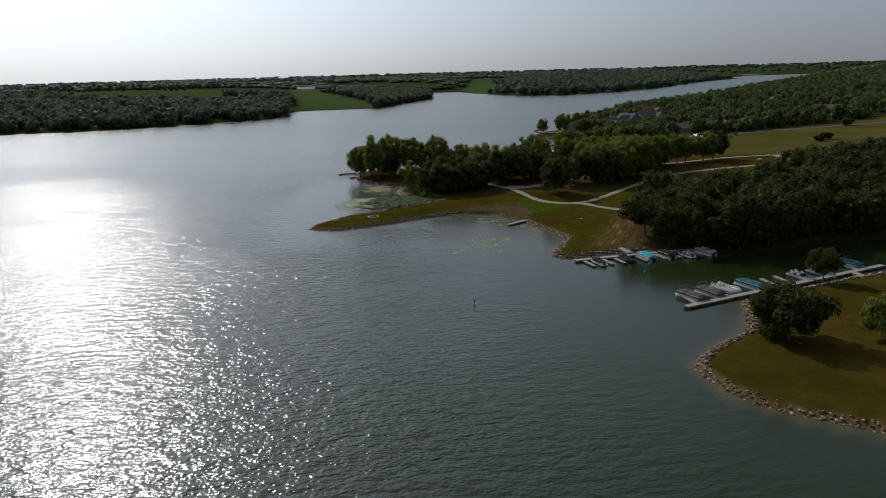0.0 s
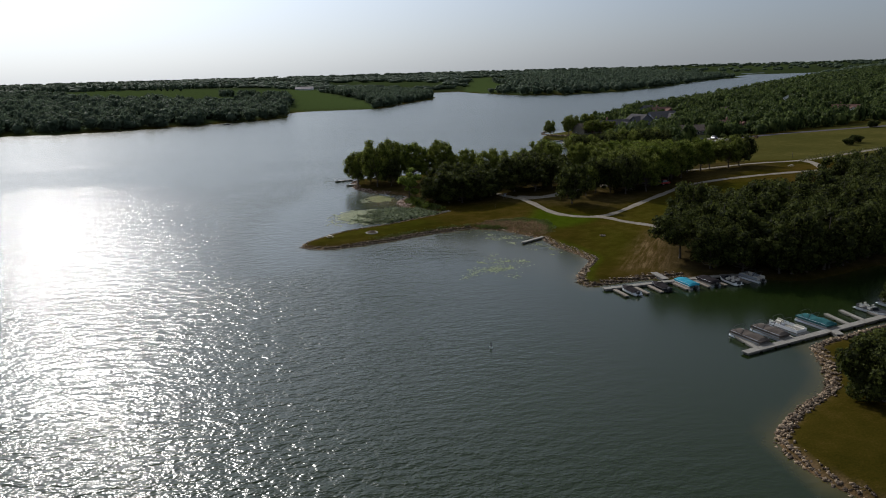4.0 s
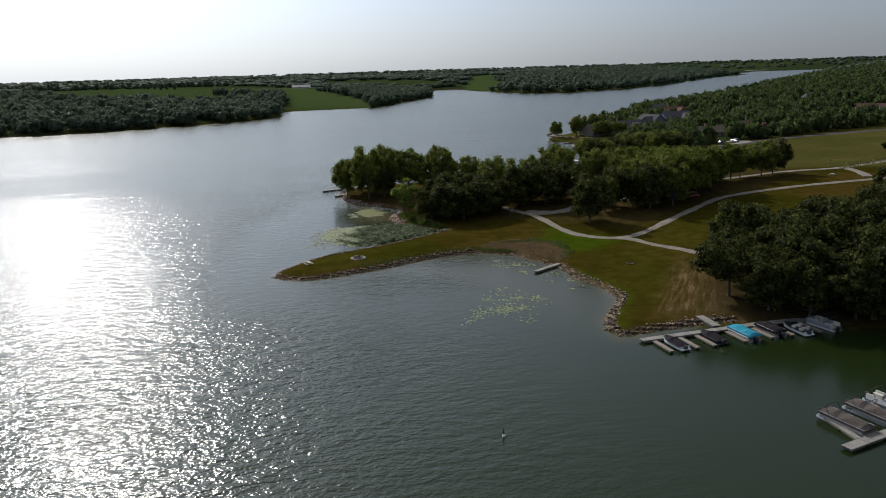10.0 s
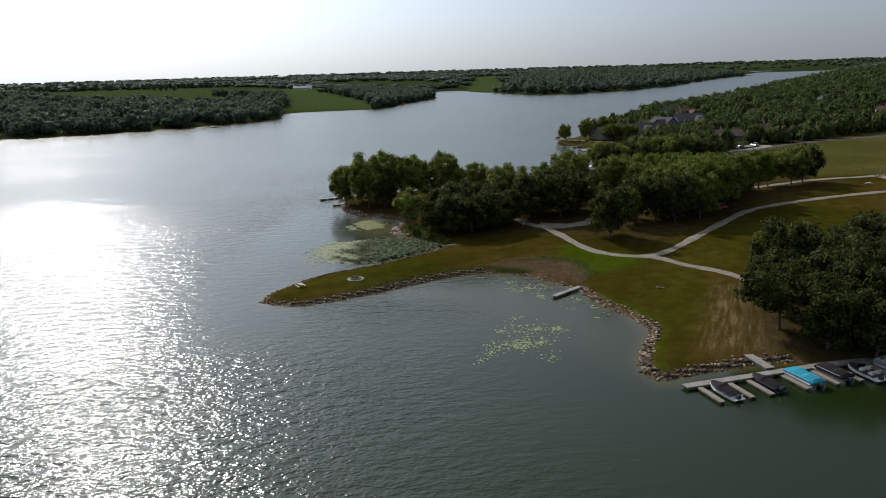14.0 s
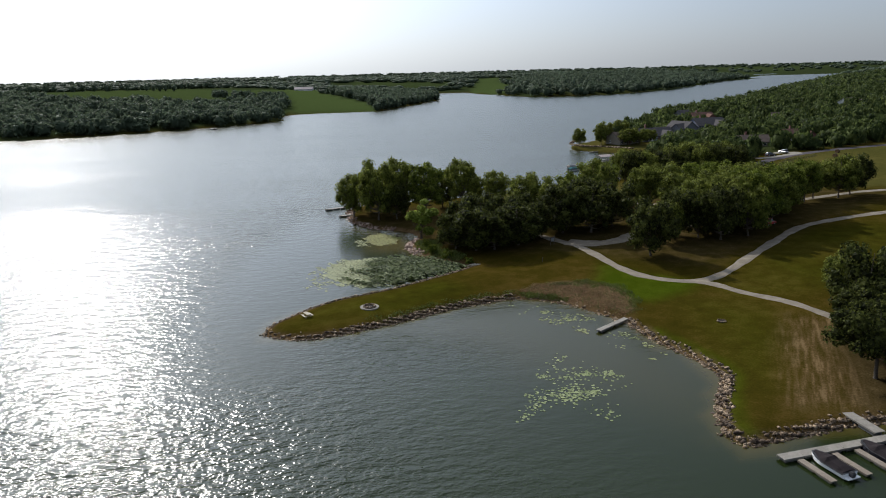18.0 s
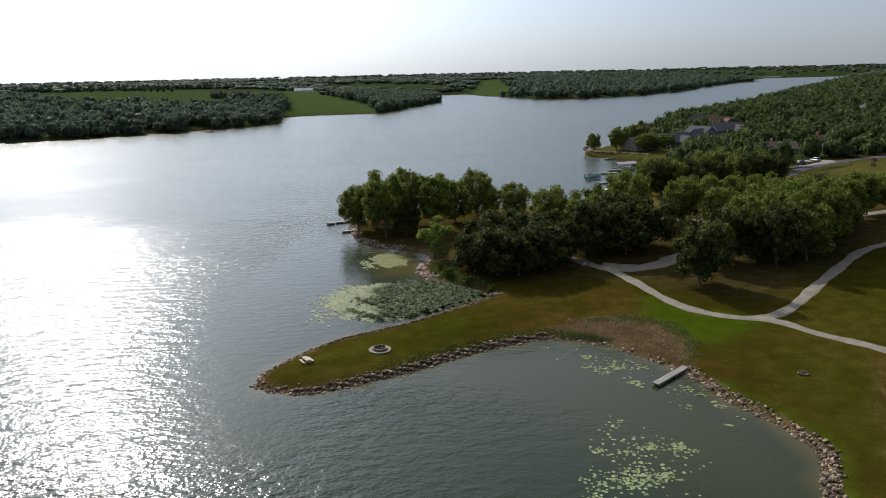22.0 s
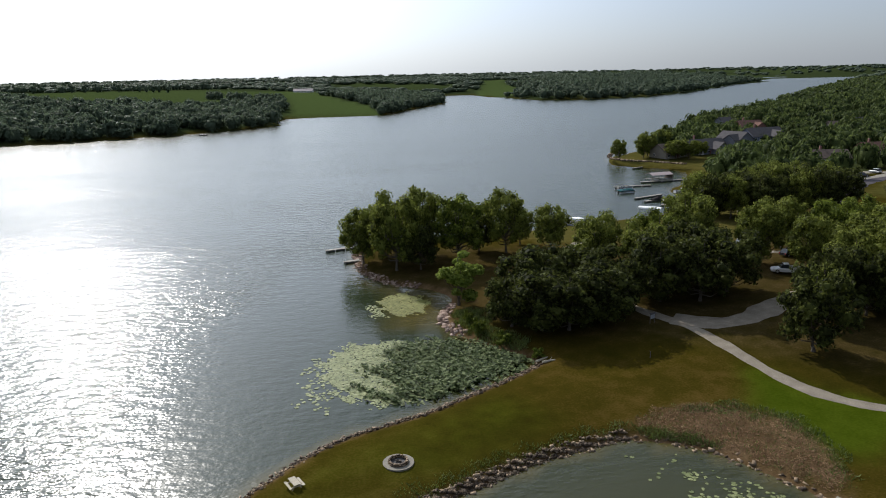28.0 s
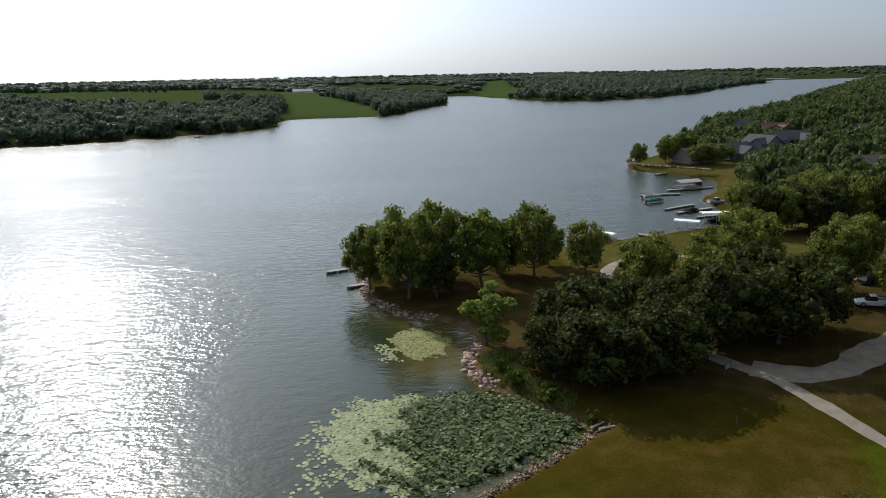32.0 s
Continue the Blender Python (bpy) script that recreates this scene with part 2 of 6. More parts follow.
# ---------------------------------------------------------------- mesh helpers
class Shape:
    """Vertices and faces gathered from simple solids."""

    def __init__(self):
        self.v, self.f = [], []

    def add(self, verts, faces):
        o = len(self.v)
        self.v += [tuple(p) for p in verts]
        self.f += [tuple(i + o for i in f) for f in faces]
        return self

    def box(self, c, s, rz=0.0, top=1.0, shear=0.0):
        """A box of size s round c, turned by rz degrees; top scales its upper face, shear slides it along x."""
        a = radians(rz)
        ca, sa_ = math.cos(a), math.sin(a)
        vs = []
        for z in (-0.5, 0.5):
            k = top if z > 0 else 1.0
            for x, y in ((-0.5, -0.5), (0.5, -0.5), (0.5, 0.5), (-0.5, 0.5)):
                px, py = x * s[0] * k + (shear if z > 0 else 0), y * s[1] * k
                vs.append((c[0] + px * ca - py * sa_, c[1] + px * sa_ + py * ca, c[2] + z * s[2]))
        return self.add(vs, [(3, 2, 1, 0), (4, 5, 6, 7), (0, 1, 5, 4), (1, 2, 6, 5), (2, 3, 7, 6), (3, 0, 4, 7)])

    def tube(self, p0, p1, r0, r1=None, n=8):
        r1 = r0 if r1 is None else r1
        p0, p1 = Vector(p0), Vector(p1)
        q = (p1 - p0).to_track_quat('Z', 'Y').to_matrix()
        vs = []
        for p, r in ((p0, r0), (p1, r1)):
            for i in range(n):
                a = 2 * math.pi * i / n
                vs.append(p + q @ Vector((r * math.cos(a), r * math.sin(a), 0)))
        fs = [(i, (i + 1) % n, n + (i + 1) % n, n + i) for i in range(n)]
        return self.add(vs, fs + [tuple(range(n - 1, -1, -1)), tuple(range(n, 2 * n))])

    def loft(self, rings):
        """Closed rings of equal length joined one to the next, with end caps."""
        n, vs, fs = len(rings[0]), [], []
        for r in rings:
            vs += r
        for k in range(len(rings) - 1):
            for i in range(n):
                j = (i + 1) % n
                fs.append((k * n + i, k * n + j, (k + 1) * n + j, (k + 1) * n + i))
        fs += [tuple(range(n - 1, -1, -1)), tuple(range((len(rings) - 1) * n, len(rings) * n))]
        return self.add(vs, fs)

    def mesh(self, name, mat):
        m = bpy.data.meshes.new(name)
        m.from_pydata(self.v, [], self.f)
        m.materials.append(mat)
        m.update()
        return m


def part(name, shape, mat, parent, label="", m=None):
    """One mesh object under a thing or a part."""
    data = shape if isinstance(shape, bpy.types.Mesh) else shape.mesh(name, mat)
    ob = new(name, data)
    ob.parent = parent
    if m is not None:
        ob.matrix_basis = m
    return tagged(ob, label) if label else ob


def raw_mesh(name, verts, faces, mat, smooth=False):
    """A mesh from arrays of vertices and of equal faces."""
    verts, faces = np.asarray(verts, np.float32), np.asarray(faces, np.int32)
    m = bpy.data.meshes.new(name)
    m.vertices.add(len(verts))
    m.vertices.foreach_set("co", verts.ravel())
    k = faces.shape[1]
    m.loops.add(faces.size)
    m.loops.foreach_set("vertex_index", faces.ravel())
    m.polygons.add(len(faces))
    m.polygons.foreach_set("loop_start", np.arange(0, faces.size, k, dtype=np.int32))
    m.polygons.foreach_set("loop_total", np.full(len(faces), k, np.int32))
    if smooth:
        m.polygons.foreach_set("use_smooth", np.ones(len(faces), bool))
    m.materials.append(mat)
    m.update(calc_edges=True)
    return m


# ---------------------------------------------------------------- the plan of the lake
def curve(points, step=2.5):
    """A smooth open line through the points (Catmull-Rom)."""
    p = np.array(points, float)
    p = np.vstack([2 * p[0] - p[1], p, 2 * p[-1] - p[-2]])
    out = []
    for i in range(1, len(p) - 2):
        n = int(min(12, max(1, np.hypot(*(p[i + 1] - p[i])) / step)))
        for t in np.arange(n) / n:
            a, b, c, d = p[i - 1:i + 3]
            out.append(0.5 * (2 * b + (c - a) * t + (2 * a - 5 * b + 4 * c - d) * t * t + (3 * b - a - 3 * c + d) * t ** 3))
    return np.array(out + [p[-2]])


SHORE_POINT = [(92, -122), (80.3, -110.3), (72.9, -104.5), (69.1, -100), (66.7, -93.7), (66.8, -87.5), (70.9, -82.5), (77.9, -77.5),
               (81.5, -75), (86, -67.6), (88.8, -60.5), (93, -58.4)]
SHORE_COVE = [(93, -58.4), (105, -54.6), (117, -50.5), (129, -47.5), (150, -43), (172, -38), (178, -30), (155, -19), (136, -17), (121.6, -22),
              (109.5, -25.5), (101, -22), (93, -19.2), (86.3, -17.8)]
SHORE_BANK = [(86.3, -17.8), (79.8, -17.5), (74.3, -18.5), (68.8, -19.5), (64.8, -20.4), (62.9, -18), (64.2, -13.6), (66.8, -8),
              (70.7, -1.8), (70.7, 2.9), (68.6, 9.6), (66.7, 15.8), (65.4, 23.7)]
SHORE_HEAD = [(65.4, 23.7), (63.2, 28.2), (60.4, 32.3), (57.4, 36.6), (53.6, 39.2), (48, 41.3)]
SPIT_SOUTH = [(48, 41.3), (41.3, 39.5), (35.4, 37.4), (29.6, 34.3), (24.1, 31.3), (19, 29.1), (14.1, 27.1), (9.4, 25.5), (6.0, 25.5),
              (2.2, 27.1), (-0.2, 29.3)]
SPIT_NORTH = [(-0.2, 29.3), (0.6, 33.4), (3.5, 37.4), (6.6, 41.3), (11.9, 46), (17.6, 48.9), (23.6, 51.8), (29, 55.5), (33.5, 58.6),
              (39.8, 63.2), (42.2, 65.6)]
SHORE_INLET = [(42.2, 65.6), (40.9, 70.7), (37.5, 73.4), (34.3, 77.7), (31.5, 80.5)]
SHORE_RED = [(31.5, 80.5), (29.8, 86), (29.6, 90.8), (31.9, 97)]
SHORE_NORTH = [(31.9, 97), (33, 102), (31, 107), (26.5, 111.5)]
SHORE_CAPE = [(26.5, 111.5), (20.8, 115), (17.4, 119.5), (14.1, 127), (12.8, 137), (12.6, 145.5)]
SHORE_BEACH = [(12.6, 145.5), (18, 152), (30, 155), (50, 158), (65, 161.5), (75.6, 164.4), (82.5, 166.4), (95.4, 170.8), (109, 175.4),
               (119.6, 181.2), (127, 197.4), (129.5, 210), (130, 218), (137.3, 228), (143, 233), (152.5, 252), (158.9, 269.5)]
SHORE_TREE_POINT = [(158.9, 269.5), (149.2, 281), (139.7, 289), (135.7, 304), (147.3, 329.7), (161.6, 343), (175, 358)]
SHORE_EAST = [(175, 358), (205, 400), (258, 486), (335, 574), (430, 690), (565, 860), (800, 1150), (1200, 1620), (1560, 1990), (2000, 2380), (6200, 3050)]
SHORE_WEST = [(-6200, 0), (-1500, 330), (-500, 505), (-322, 518), (-255, 514), (-208, 530), (-177, 551), (-140, 575), (-103, 604), (-73, 645),
              (-63, 661), (-72, 690), (-77, 735), (-70, 753), (-37, 766), (0, 770), (34, 777), (68, 872), (117, 1010), (138, 1052)]
SHORE_FAR = [(138, 1052), (146, 1105), (128, 1230), (163, 1418), (229, 1438), (238, 1281), (267, 1193), (290, 1070), (355, 1042), (479, 1107),
             (607, 1238), (724, 1400), (937, 1699), (1138, 1921), (1494, 2526), (1900, 3200), (1960, 3180), (1514, 2430), (1600, 2290),
             (1800, 2440), (2400, 2860), (6200, 3400)]

EAST_LAND = np.vstack([[(120, -320), (110, -160)]] + [curve(s) for s in (SHORE_POINT, SHORE_COVE, SHORE_BANK, SHORE_HEAD, SPIT_SOUTH, SPIT_NORTH,
                       SHORE_INLET, SHORE_RED, SHORE_NORTH, SHORE_CAPE, SHORE_BEACH, SHORE_TREE_POINT)] +
                      [np.array(SHORE_EAST), [(6300, -320)]])
WEST_LAND = np.vstack([np.array(SHORE_WEST), np.array(SHORE_FAR), [(6300, 6300), (-6300, 6300)]])


def inside(poly, x, y):
    poly = np.asarray(poly, float)
    r = np.zeros(np.shape(x), bool)
    x0, y0 = poly[-1]
    for x1, y1 in poly:
        cross = (y1 > y) != (y0 > y)
        if y1 != y0:
            r ^= cross & (x < (x0 - x1) * (y - y1) / (y0 - y1) + x1)
        x0, y0 = x1, y1
    return r


def away(line, x, y, closed=False):
    """Distance from points to a line."""
    line = np.asarray(line, float)
    best = np.full(np.shape(x), 1e12)
    for i in range(len(line) - (0 if closed else 1)):
        a, b = line[i], line[(i + 1) % len(line)]
        d = b - a
        t = np.clip(((x - a[0]) * d[0] + (y - a[1]) * d[1]) / (d @ d + 1e-9), 0, 1)
        best = np.minimum(best, (x - a[0] - t * d[0]) ** 2 + (y - a[1] - t * d[1]) ** 2)
    return np.sqrt(best)


def shore(x, y):
    """Signed distance to the shore (positive on land), and which points lie in the west."""
    x, y = np.asarray(x, float), np.asarray(y, float)
    e, w = away(EAST_LAND, x, y, True), away(WEST_LAND, x, y, True)
    ie, iw = inside(EAST_LAND, x, y), inside(WEST_LAND, x, y)
    return np.where(ie, e, np.where(iw, w, -np.minimum(e, w))), iw


def ground_z(x, y):
    d, west = shore(x, y)
    x, y = np.asarray(x, float), np.asarray(y, float)
    wave = 0.5 * np.sin(x * 0.021 + 0.9) * np.cos(y * 0.017) + 0.5 * np.sin(x * 0.0061 + y * 0.0043)
    dl = np.maximum(d, 0)
    bank = 1.05 * (1 - np.exp(-dl / 1.6))
    bluff = np.clip((y - 330) / 180, 0, 1)
    e = 19 * (1 - np.exp(-np.maximum(dl - 4, 0) * (0.056 + 0.09 * bluff) / 19)) * (1 + 0.15 * wave) + np.clip((x - 900) / 2500, 0, 1) * 38
    w = 28 * (1 - np.exp(-np.maximum(dl - 2, 0) * 0.085 / 28)) * (1 + 0.14 * wave)
    land = bank + np.where(west, w, e)
    return np.where(d > 0, land, np.maximum(d * 0.22, -4.0) - 0.02)


def gz(x, y):
    return float(ground_z(np.array([x]), np.array([y]))[0])


def steps(bounds, fine, grow=1.16, limit=6200, coarse=170):
    lo, hi = bounds
    mid = list(np.arange(lo, hi + fine / 2, fine))
    up, s = [], fine
    while (up[-1] if up else hi) < limit:
        s = min(s * grow, coarse)
        up.append((up[-1] if up else mid[-1]) + s)
    dn, s = [], fine
    while (dn[-1] if dn else lo) > -limit:
        s = min(s * grow, coarse)
        dn.append((dn[-1] if dn else lo) - s)
    return np.array(dn[::-1] + mid + up)


def sheet(name, xs, ys, zf, mat, smooth=True):
    X, Y = np.meshgrid(xs, ys)
    x, y = X.ravel(), Y.ravel()
    z = zf(x, y)
    nx, ny = len(xs), len(ys)
    i = (np.arange(ny - 1)[:, None] * nx + np.arange(nx - 1)[None, :]).ravel()
    f = np.stack([i, i + 1, i + nx + 1, i + nx], 1)
    return raw_mesh(name, np.stack([x, y, z], 1), f, mat, smooth), x, y


def weight(mesh, name, values):
    a = mesh.attributes.new(name, 'FLOAT', 'POINT')
    a.data.foreach_set("value", np.asarray(values, np.float32))


def soft(d, a, b):
    t = np.clip((d - a) / (b - a), 0, 1)
    return t * t * (3 - 2 * t)


# zones of the ground
GREEN_PATCH = [(64, 38), (66, 45), (72, 56), (76, 47), (87, 38), (80, 33), (73, 31), (68, 32)]
BARE_TRACK = [(100, 14), (92.5, 16), (85, 6), (79, -6), (75, -13), (84, -15.5), (92, -12), (91, 0), (98, 10)]
PRAIRIE_FIELD = [(168, 122), (196, 150), (176, 176), (205, 200), (262, 221), (308, 238), (430, 270), (560, 230), (600, 60), (300, 40), (230, 90)]
WEST_CROP = [(-66, 757), (-30, 770), (34, 781), (20, 930), (-22, 1049), (-58, 1250), (-70, 1400), (-150, 1400), (-125, 1180), (-95, 1010), (-76, 880)]
WEST_MEADOW = [(-330, 800), (-200, 790), (-125, 860), (-115, 930), (-130, 1150), (-150, 1400), (-420, 1500), (-560, 1250), (-480, 950)]
FAR_MEADOW = [(225, 1330), (270, 1215), (330, 1330), (345, 1600), (400, 1980), (330, 1900)]
MARINA_LAWN = [(58, 160), (128, 172), (132, 215), (162, 270), (134, 290), (136, 330), (180, 350), (200, 300), (165, 225), (160, 150), (125, 116), (60, 138)]
GROVE_FLOOR = [(30, 84), (62, 72), (92, 48), (130, 72), (180, 100), (170, 118), (100, 130), (60, 135), (15, 140), (16, 122)]
WOOD_FLOOR = [(84, -14), (90, -19), (109, -24), (140, -16), (300, -12), (300, 75), (225, 72), (172, 56), (152, 26), (131, 20), (107, 16), (93, 6)]

ROAD_MAIN = [(60.5, 97), (63.2, 88.3), (66.3, 80.5), (70.3, 72.3), (72.2, 62), (73.9, 52.8), (76.4, 46), (81, 41), (86.6, 39), (93.5, 42.3),
             (104.3, 51.5), (114.5, 60), (127.5, 70), (142, 74.5), (162, 79), (190, 82), (240, 86)]
ROAD_LOWER = [(84.5, 39.6), (88, 36), (90.7, 30), (95.8, 21.8), (98.8, 11)]
ROAD_UPPER = [(97, 118), (120, 104), (142, 101.5), (171, 108.5), (193, 107), (219, 116), (260, 132)]
ROAD_SPUR = [(193, 107), (191, 97), (187, 85.5)]
ROAD_BEACH = [(60.5, 97), (62, 112), (66, 130), (76, 140), (90, 137), (97, 118)]
DRIVE = [(69.2, 76.5), (75, 72.6), (81, 73), (88, 77), (96, 81), (102, 82), (110, 81), (121, 80)]
ASPHALT_ROAD = [(146, 128), (150, 143), (158, 160), (172, 178), (192, 195), (215, 207), (245, 213), (300, 216), (420, 225)]


def zone(poly, x, y, width):
    s = away(poly, x, y, True) * np.where(inside(poly, x, y), 1, -1)
    return soft(s, -width, width)


def ground_material():
    m = bpy.data.materials.new("ground")
    m.use_nodes = True
    n, l = m.node_tree.nodes, m.node_tree.links
    p = n["Principled BSDF"]
    p.inputs["Roughness"].default_value = 0.95
    p.inputs["Specular IOR Level"].default_value = 0.0
    tc = n.new("ShaderNodeTexCoord")

    def noise_tex(scale, detail=4):
        t = n.new("ShaderNodeTexNoise")
        t.inputs["Scale"].default_value, t.inputs["Detail"].default_value = scale, detail
        l.new(tc.outputs["Object"], t.inputs["Vector"])
        return t.outputs["Fac"]

    tracks = n.new("ShaderNodeMapping")             # streaks that run along the worn track
    tracks.inputs["Scale"].default_value = (1.5, 0.14, 1)
    heading = n.new("ShaderNodeMapping")
    heading.inputs["Rotation"].default_value = (0, 0, radians(30))
    l.new(tc.outputs["Object"], heading.inputs["Vector"])
    l.new(heading.outputs[0], tracks.inputs["Vector"])
    streak_tex = n.new("ShaderNodeTexNoise")
    streak_tex.inputs["Scale"].default_value, streak_tex.inputs["Detail"].default_value = 1.0, 5
    l.new(tracks.outputs[0], streak_tex.inputs["Vector"])
    streak = streak_tex.outputs["Fac"]
    big, mid, fine = noise_tex(0.035), noise_tex(0.35), noise_tex(3.5, 5)

    def ramp(src, stops):
        r = n.new("ShaderNodeValToRGB")
        e = r.color_ramp.elements
        while len(e) < len(stops):
            e.new(0.5)
        for i, (at, c) in enumerate(stops):
            e[i].position, e[i].color = at, (*c, 1)
        l.new(src, r.inputs[0])
        return r.outputs[0]

    def blend(a, b, fac):
        x = n.new("ShaderNodeMix")
        x.data_type = 'RGBA'
        l.new(fac, x.inputs[0])
        l.new(a, x.inputs[6])
        l.new(b, x.inputs[7])
        return x.outputs[2]

    def sums(*pairs):
        out = None
        for src, k in pairs:
            a = n.new("ShaderNodeMath")
            a.operation = 'MULTIPLY_ADD'
            a.inputs[1].default_value = k
            a.inputs[2].default_value = 0
            l.new(src, a.inputs[0])
            if out is not None:
                l.new(out, a.inputs[2])
            out = a.outputs[0]
        return out

    def mask(name):
        a = n.new("ShaderNodeAttribute")
        a.attribute_name = name
        e = n.new("ShaderNodeMath")                 # ragged edges
        e.operation = 'MULTIPLY_ADD'
        e.inputs[1].default_value, e.inputs[2].default_value = 1.5, -0.75
        l.new(mid, e.inputs[0])
        s = n.new("ShaderNodeMath")
        s.operation, s.use_clamp = 'MULTIPLY_ADD', True
        l.new(a.outputs["Fac"], s.inputs[0])
        s.inputs[1].default_value = 1.0
        par = n.new("ShaderNodeMath")               # ragged only where the zone is partial
        par.operation = 'MULTIPLY'
        one = n.new("ShaderNodeMath")
        one.operation = 'SUBTRACT'
        one.inputs[0].default_value = 1.0
        l.new(a.outputs["Fac"], one.inputs[1])
        l.new(a.outputs["Fac"], par.inputs[0])
        l.new(one.outputs[0], par.inputs[1])
        q = n.new("ShaderNodeMath")
        q.operation = 'MULTIPLY'
        l.new(par.outputs[0], q.inputs[0])
        l.new(e.outputs[0], q.inputs[1])
        k = n.new("ShaderNodeMath")
        k.operation = 'MULTIPLY'
        k.inputs[1].default_value = 3.0
        l.new(q.outputs[0], k.inputs[0])
        l.new(k.outputs[0], s.inputs[2])
        return s.outputs[0]

    patchy = sums((big, 0.46), (mid, 0.28), (fine, 0.26))
    close = sums((mid, 0.5), (fine, 0.5))
    col = ramp(patchy, [(0.38, (0.025, 0.022, 0.003)), (0.5, (0.039, 0.030, 0.0045)), (0.62, (0.072, 0.047, 0.012))])
    col = blend(col, ramp(close, [(0.3, (0.026, 0.040, 0.002)), (0.7, (0.048, 0.066, 0.005))]), mask("green"))
    worn = sums((streak, 0.7), (fine, 0.3))
    col = blend(col, ramp(worn, [(0.38, (0.040, 0.030, 0.007)), (0.5, (0.082, 0.054, 0.022)), (0.62, (0.16, 0.108, 0.054))]), mask("bare"))
    col = blend(col, ramp(patchy, [(0.38, (0.046, 0.046, 0.012)), (0.5, (0.061, 0.056, 0.015)), (0.62, (0.086, 0.073, 0.022))]), mask("prairie"))
    col = blend(col, ramp(close, [(0.3, (0.026, 0.019, 0.009)), (0.55, (0.052, 0.038, 0.016)), (0.75, (0.11, 0.078, 0.036))]), mask("litter"))
    col = blend(col, ramp(close, [(0.3, (0.016, 0.024, 0.009)), (0.7, (0.034, 0.044, 0.017))]), mask("forest"))
    col = blend(col, ramp(close, [(0.3, (0.036, 0.054, 0.016)), (0.7, (0.058, 0.080, 0.026))]), mask("crop"))
    col = blend(col, ramp(close, [(0.3, (0.060, 0.036, 0.017)), (0.5, (0.095, 0.060, 0.030)), (0.7, (0.15, 0.10, 0.055))]), mask("mud"))
    l.new(col, p.inputs["Base Color"])
    b = n.new("ShaderNodeBump")
    b.inputs["Strength"].default_value, b.inputs["Distance"].default_value = 0.9, 0.12
    l.new(fine, b.inputs["Height"])
    l.new(b.outputs[0], p.inputs["Normal"])
    return m


def water_material():
    m = bpy.data.materials.new("lake_water")
    m.use_nodes = True
    n, l = m.node_tree.nodes, m.node_tree.links
    p = n["Principled BSDF"]
    tc = n.new("ShaderNodeTexCoord")

    def ripples(sx, sy, turn, detail, rough=0.5):
        mp = n.new("ShaderNodeMapping")
        mp.inputs["Rotation"].default_value = (0, 0, radians(turn))
        mp.inputs["Scale"].default_value = (sx, sy, 1)
        l.new(tc.outputs["Object"], mp.inputs["Vector"])
        t = n.new("ShaderNodeTexNoise")
        t.inputs["Scale"].default_value, t.inputs["Detail"].default_value = 1.0, detail
        t.inputs["Roughness"].default_value = rough
        l.new(mp.outputs[0], t.inputs["Vector"])
        return t.outputs["Fac"]

    swell = ripples(0.25, 0.5, -5, 1)                # long low waves, their crests across the wind
    wavelet = ripples(0.72, 1.2, 6, 1)
    chop = ripples(1.7, 2.3, -10, 1, 0.5)
    gust = ripples(0.006, 0.026, 12, 4)
    still = n.new("ShaderNodeAttribute")
    still.attribute_name = "calm"

    def plus(a, k, c=None):
        s = n.new("ShaderNodeMath")
        s.operation = 'MULTIPLY_ADD'
        s.inputs[1].default_value, s.inputs[2].default_value = k, 0
        l.new(a, s.inputs[0])
        if c is not None:
            l.new(c, s.inputs[2])
        return s.outputs[0]

    total = plus(chop, 0.2, plus(wavelet, 0.36, plus(swell, 0.6)))
    power = n.new("ShaderNodeMapRange")
    power.inputs[1].default_value, power.inputs[2].default_value = 0.32, 0.68
    power.inputs[3].default_value, power.inputs[4].default_value = 0.5, 1.0
    l.new(gust, power.inputs[0])
    ease = n.new("ShaderNodeMath")
    ease.operation = 'MULTIPLY_ADD'
    ease.inputs[1].default_value, ease.inputs[2].default_value = -1.0, 1.0
    l.new(still.outputs["Fac"], ease.inputs[0])
    k = n.new("ShaderNodeMath")
    k.operation = 'MULTIPLY'
    l.new(power.outputs[0], k.inputs[0])
    l.new(ease.outputs[0], k.inputs[1])
    b = n.new("ShaderNodeBump")
    b.inputs["Distance"].default_value = WAVE_HEIGHT
    l.new(k.outputs[0], b.inputs["Strength"])
    l.new(total, b.inputs["Height"])
    l.new(b.outputs[0], p.inputs["Normal"])
    shallow = n.new("ShaderNodeAttribute")
    shallow.attribute_name = "shallow"
    murk = n.new("ShaderNodeMix")
    murk.data_type = 'RGBA'
    murk.inputs[6].default_value = (0.011, 0.019, 0.004, 1)
    murk.inputs[7].default_value = (0.066, 0.054, 0.014, 1)
    l.new(shallow.outputs["Fac"], murk.inputs[0])
    l.new(murk.outputs[2], p.inputs["Base Color"])
    breeze = n.new("ShaderNodeAttribute")            # cat's-paws roughen the open lake
    breeze.attribute_name = "breeze"
    l.new(plus(breeze.outputs["Fac"], 1.0), p.inputs["Roughness"])
    p.inputs["IOR"].default_value = 1.33
    p.inputs["Specular IOR Level"].default_value = 0.37
    return m


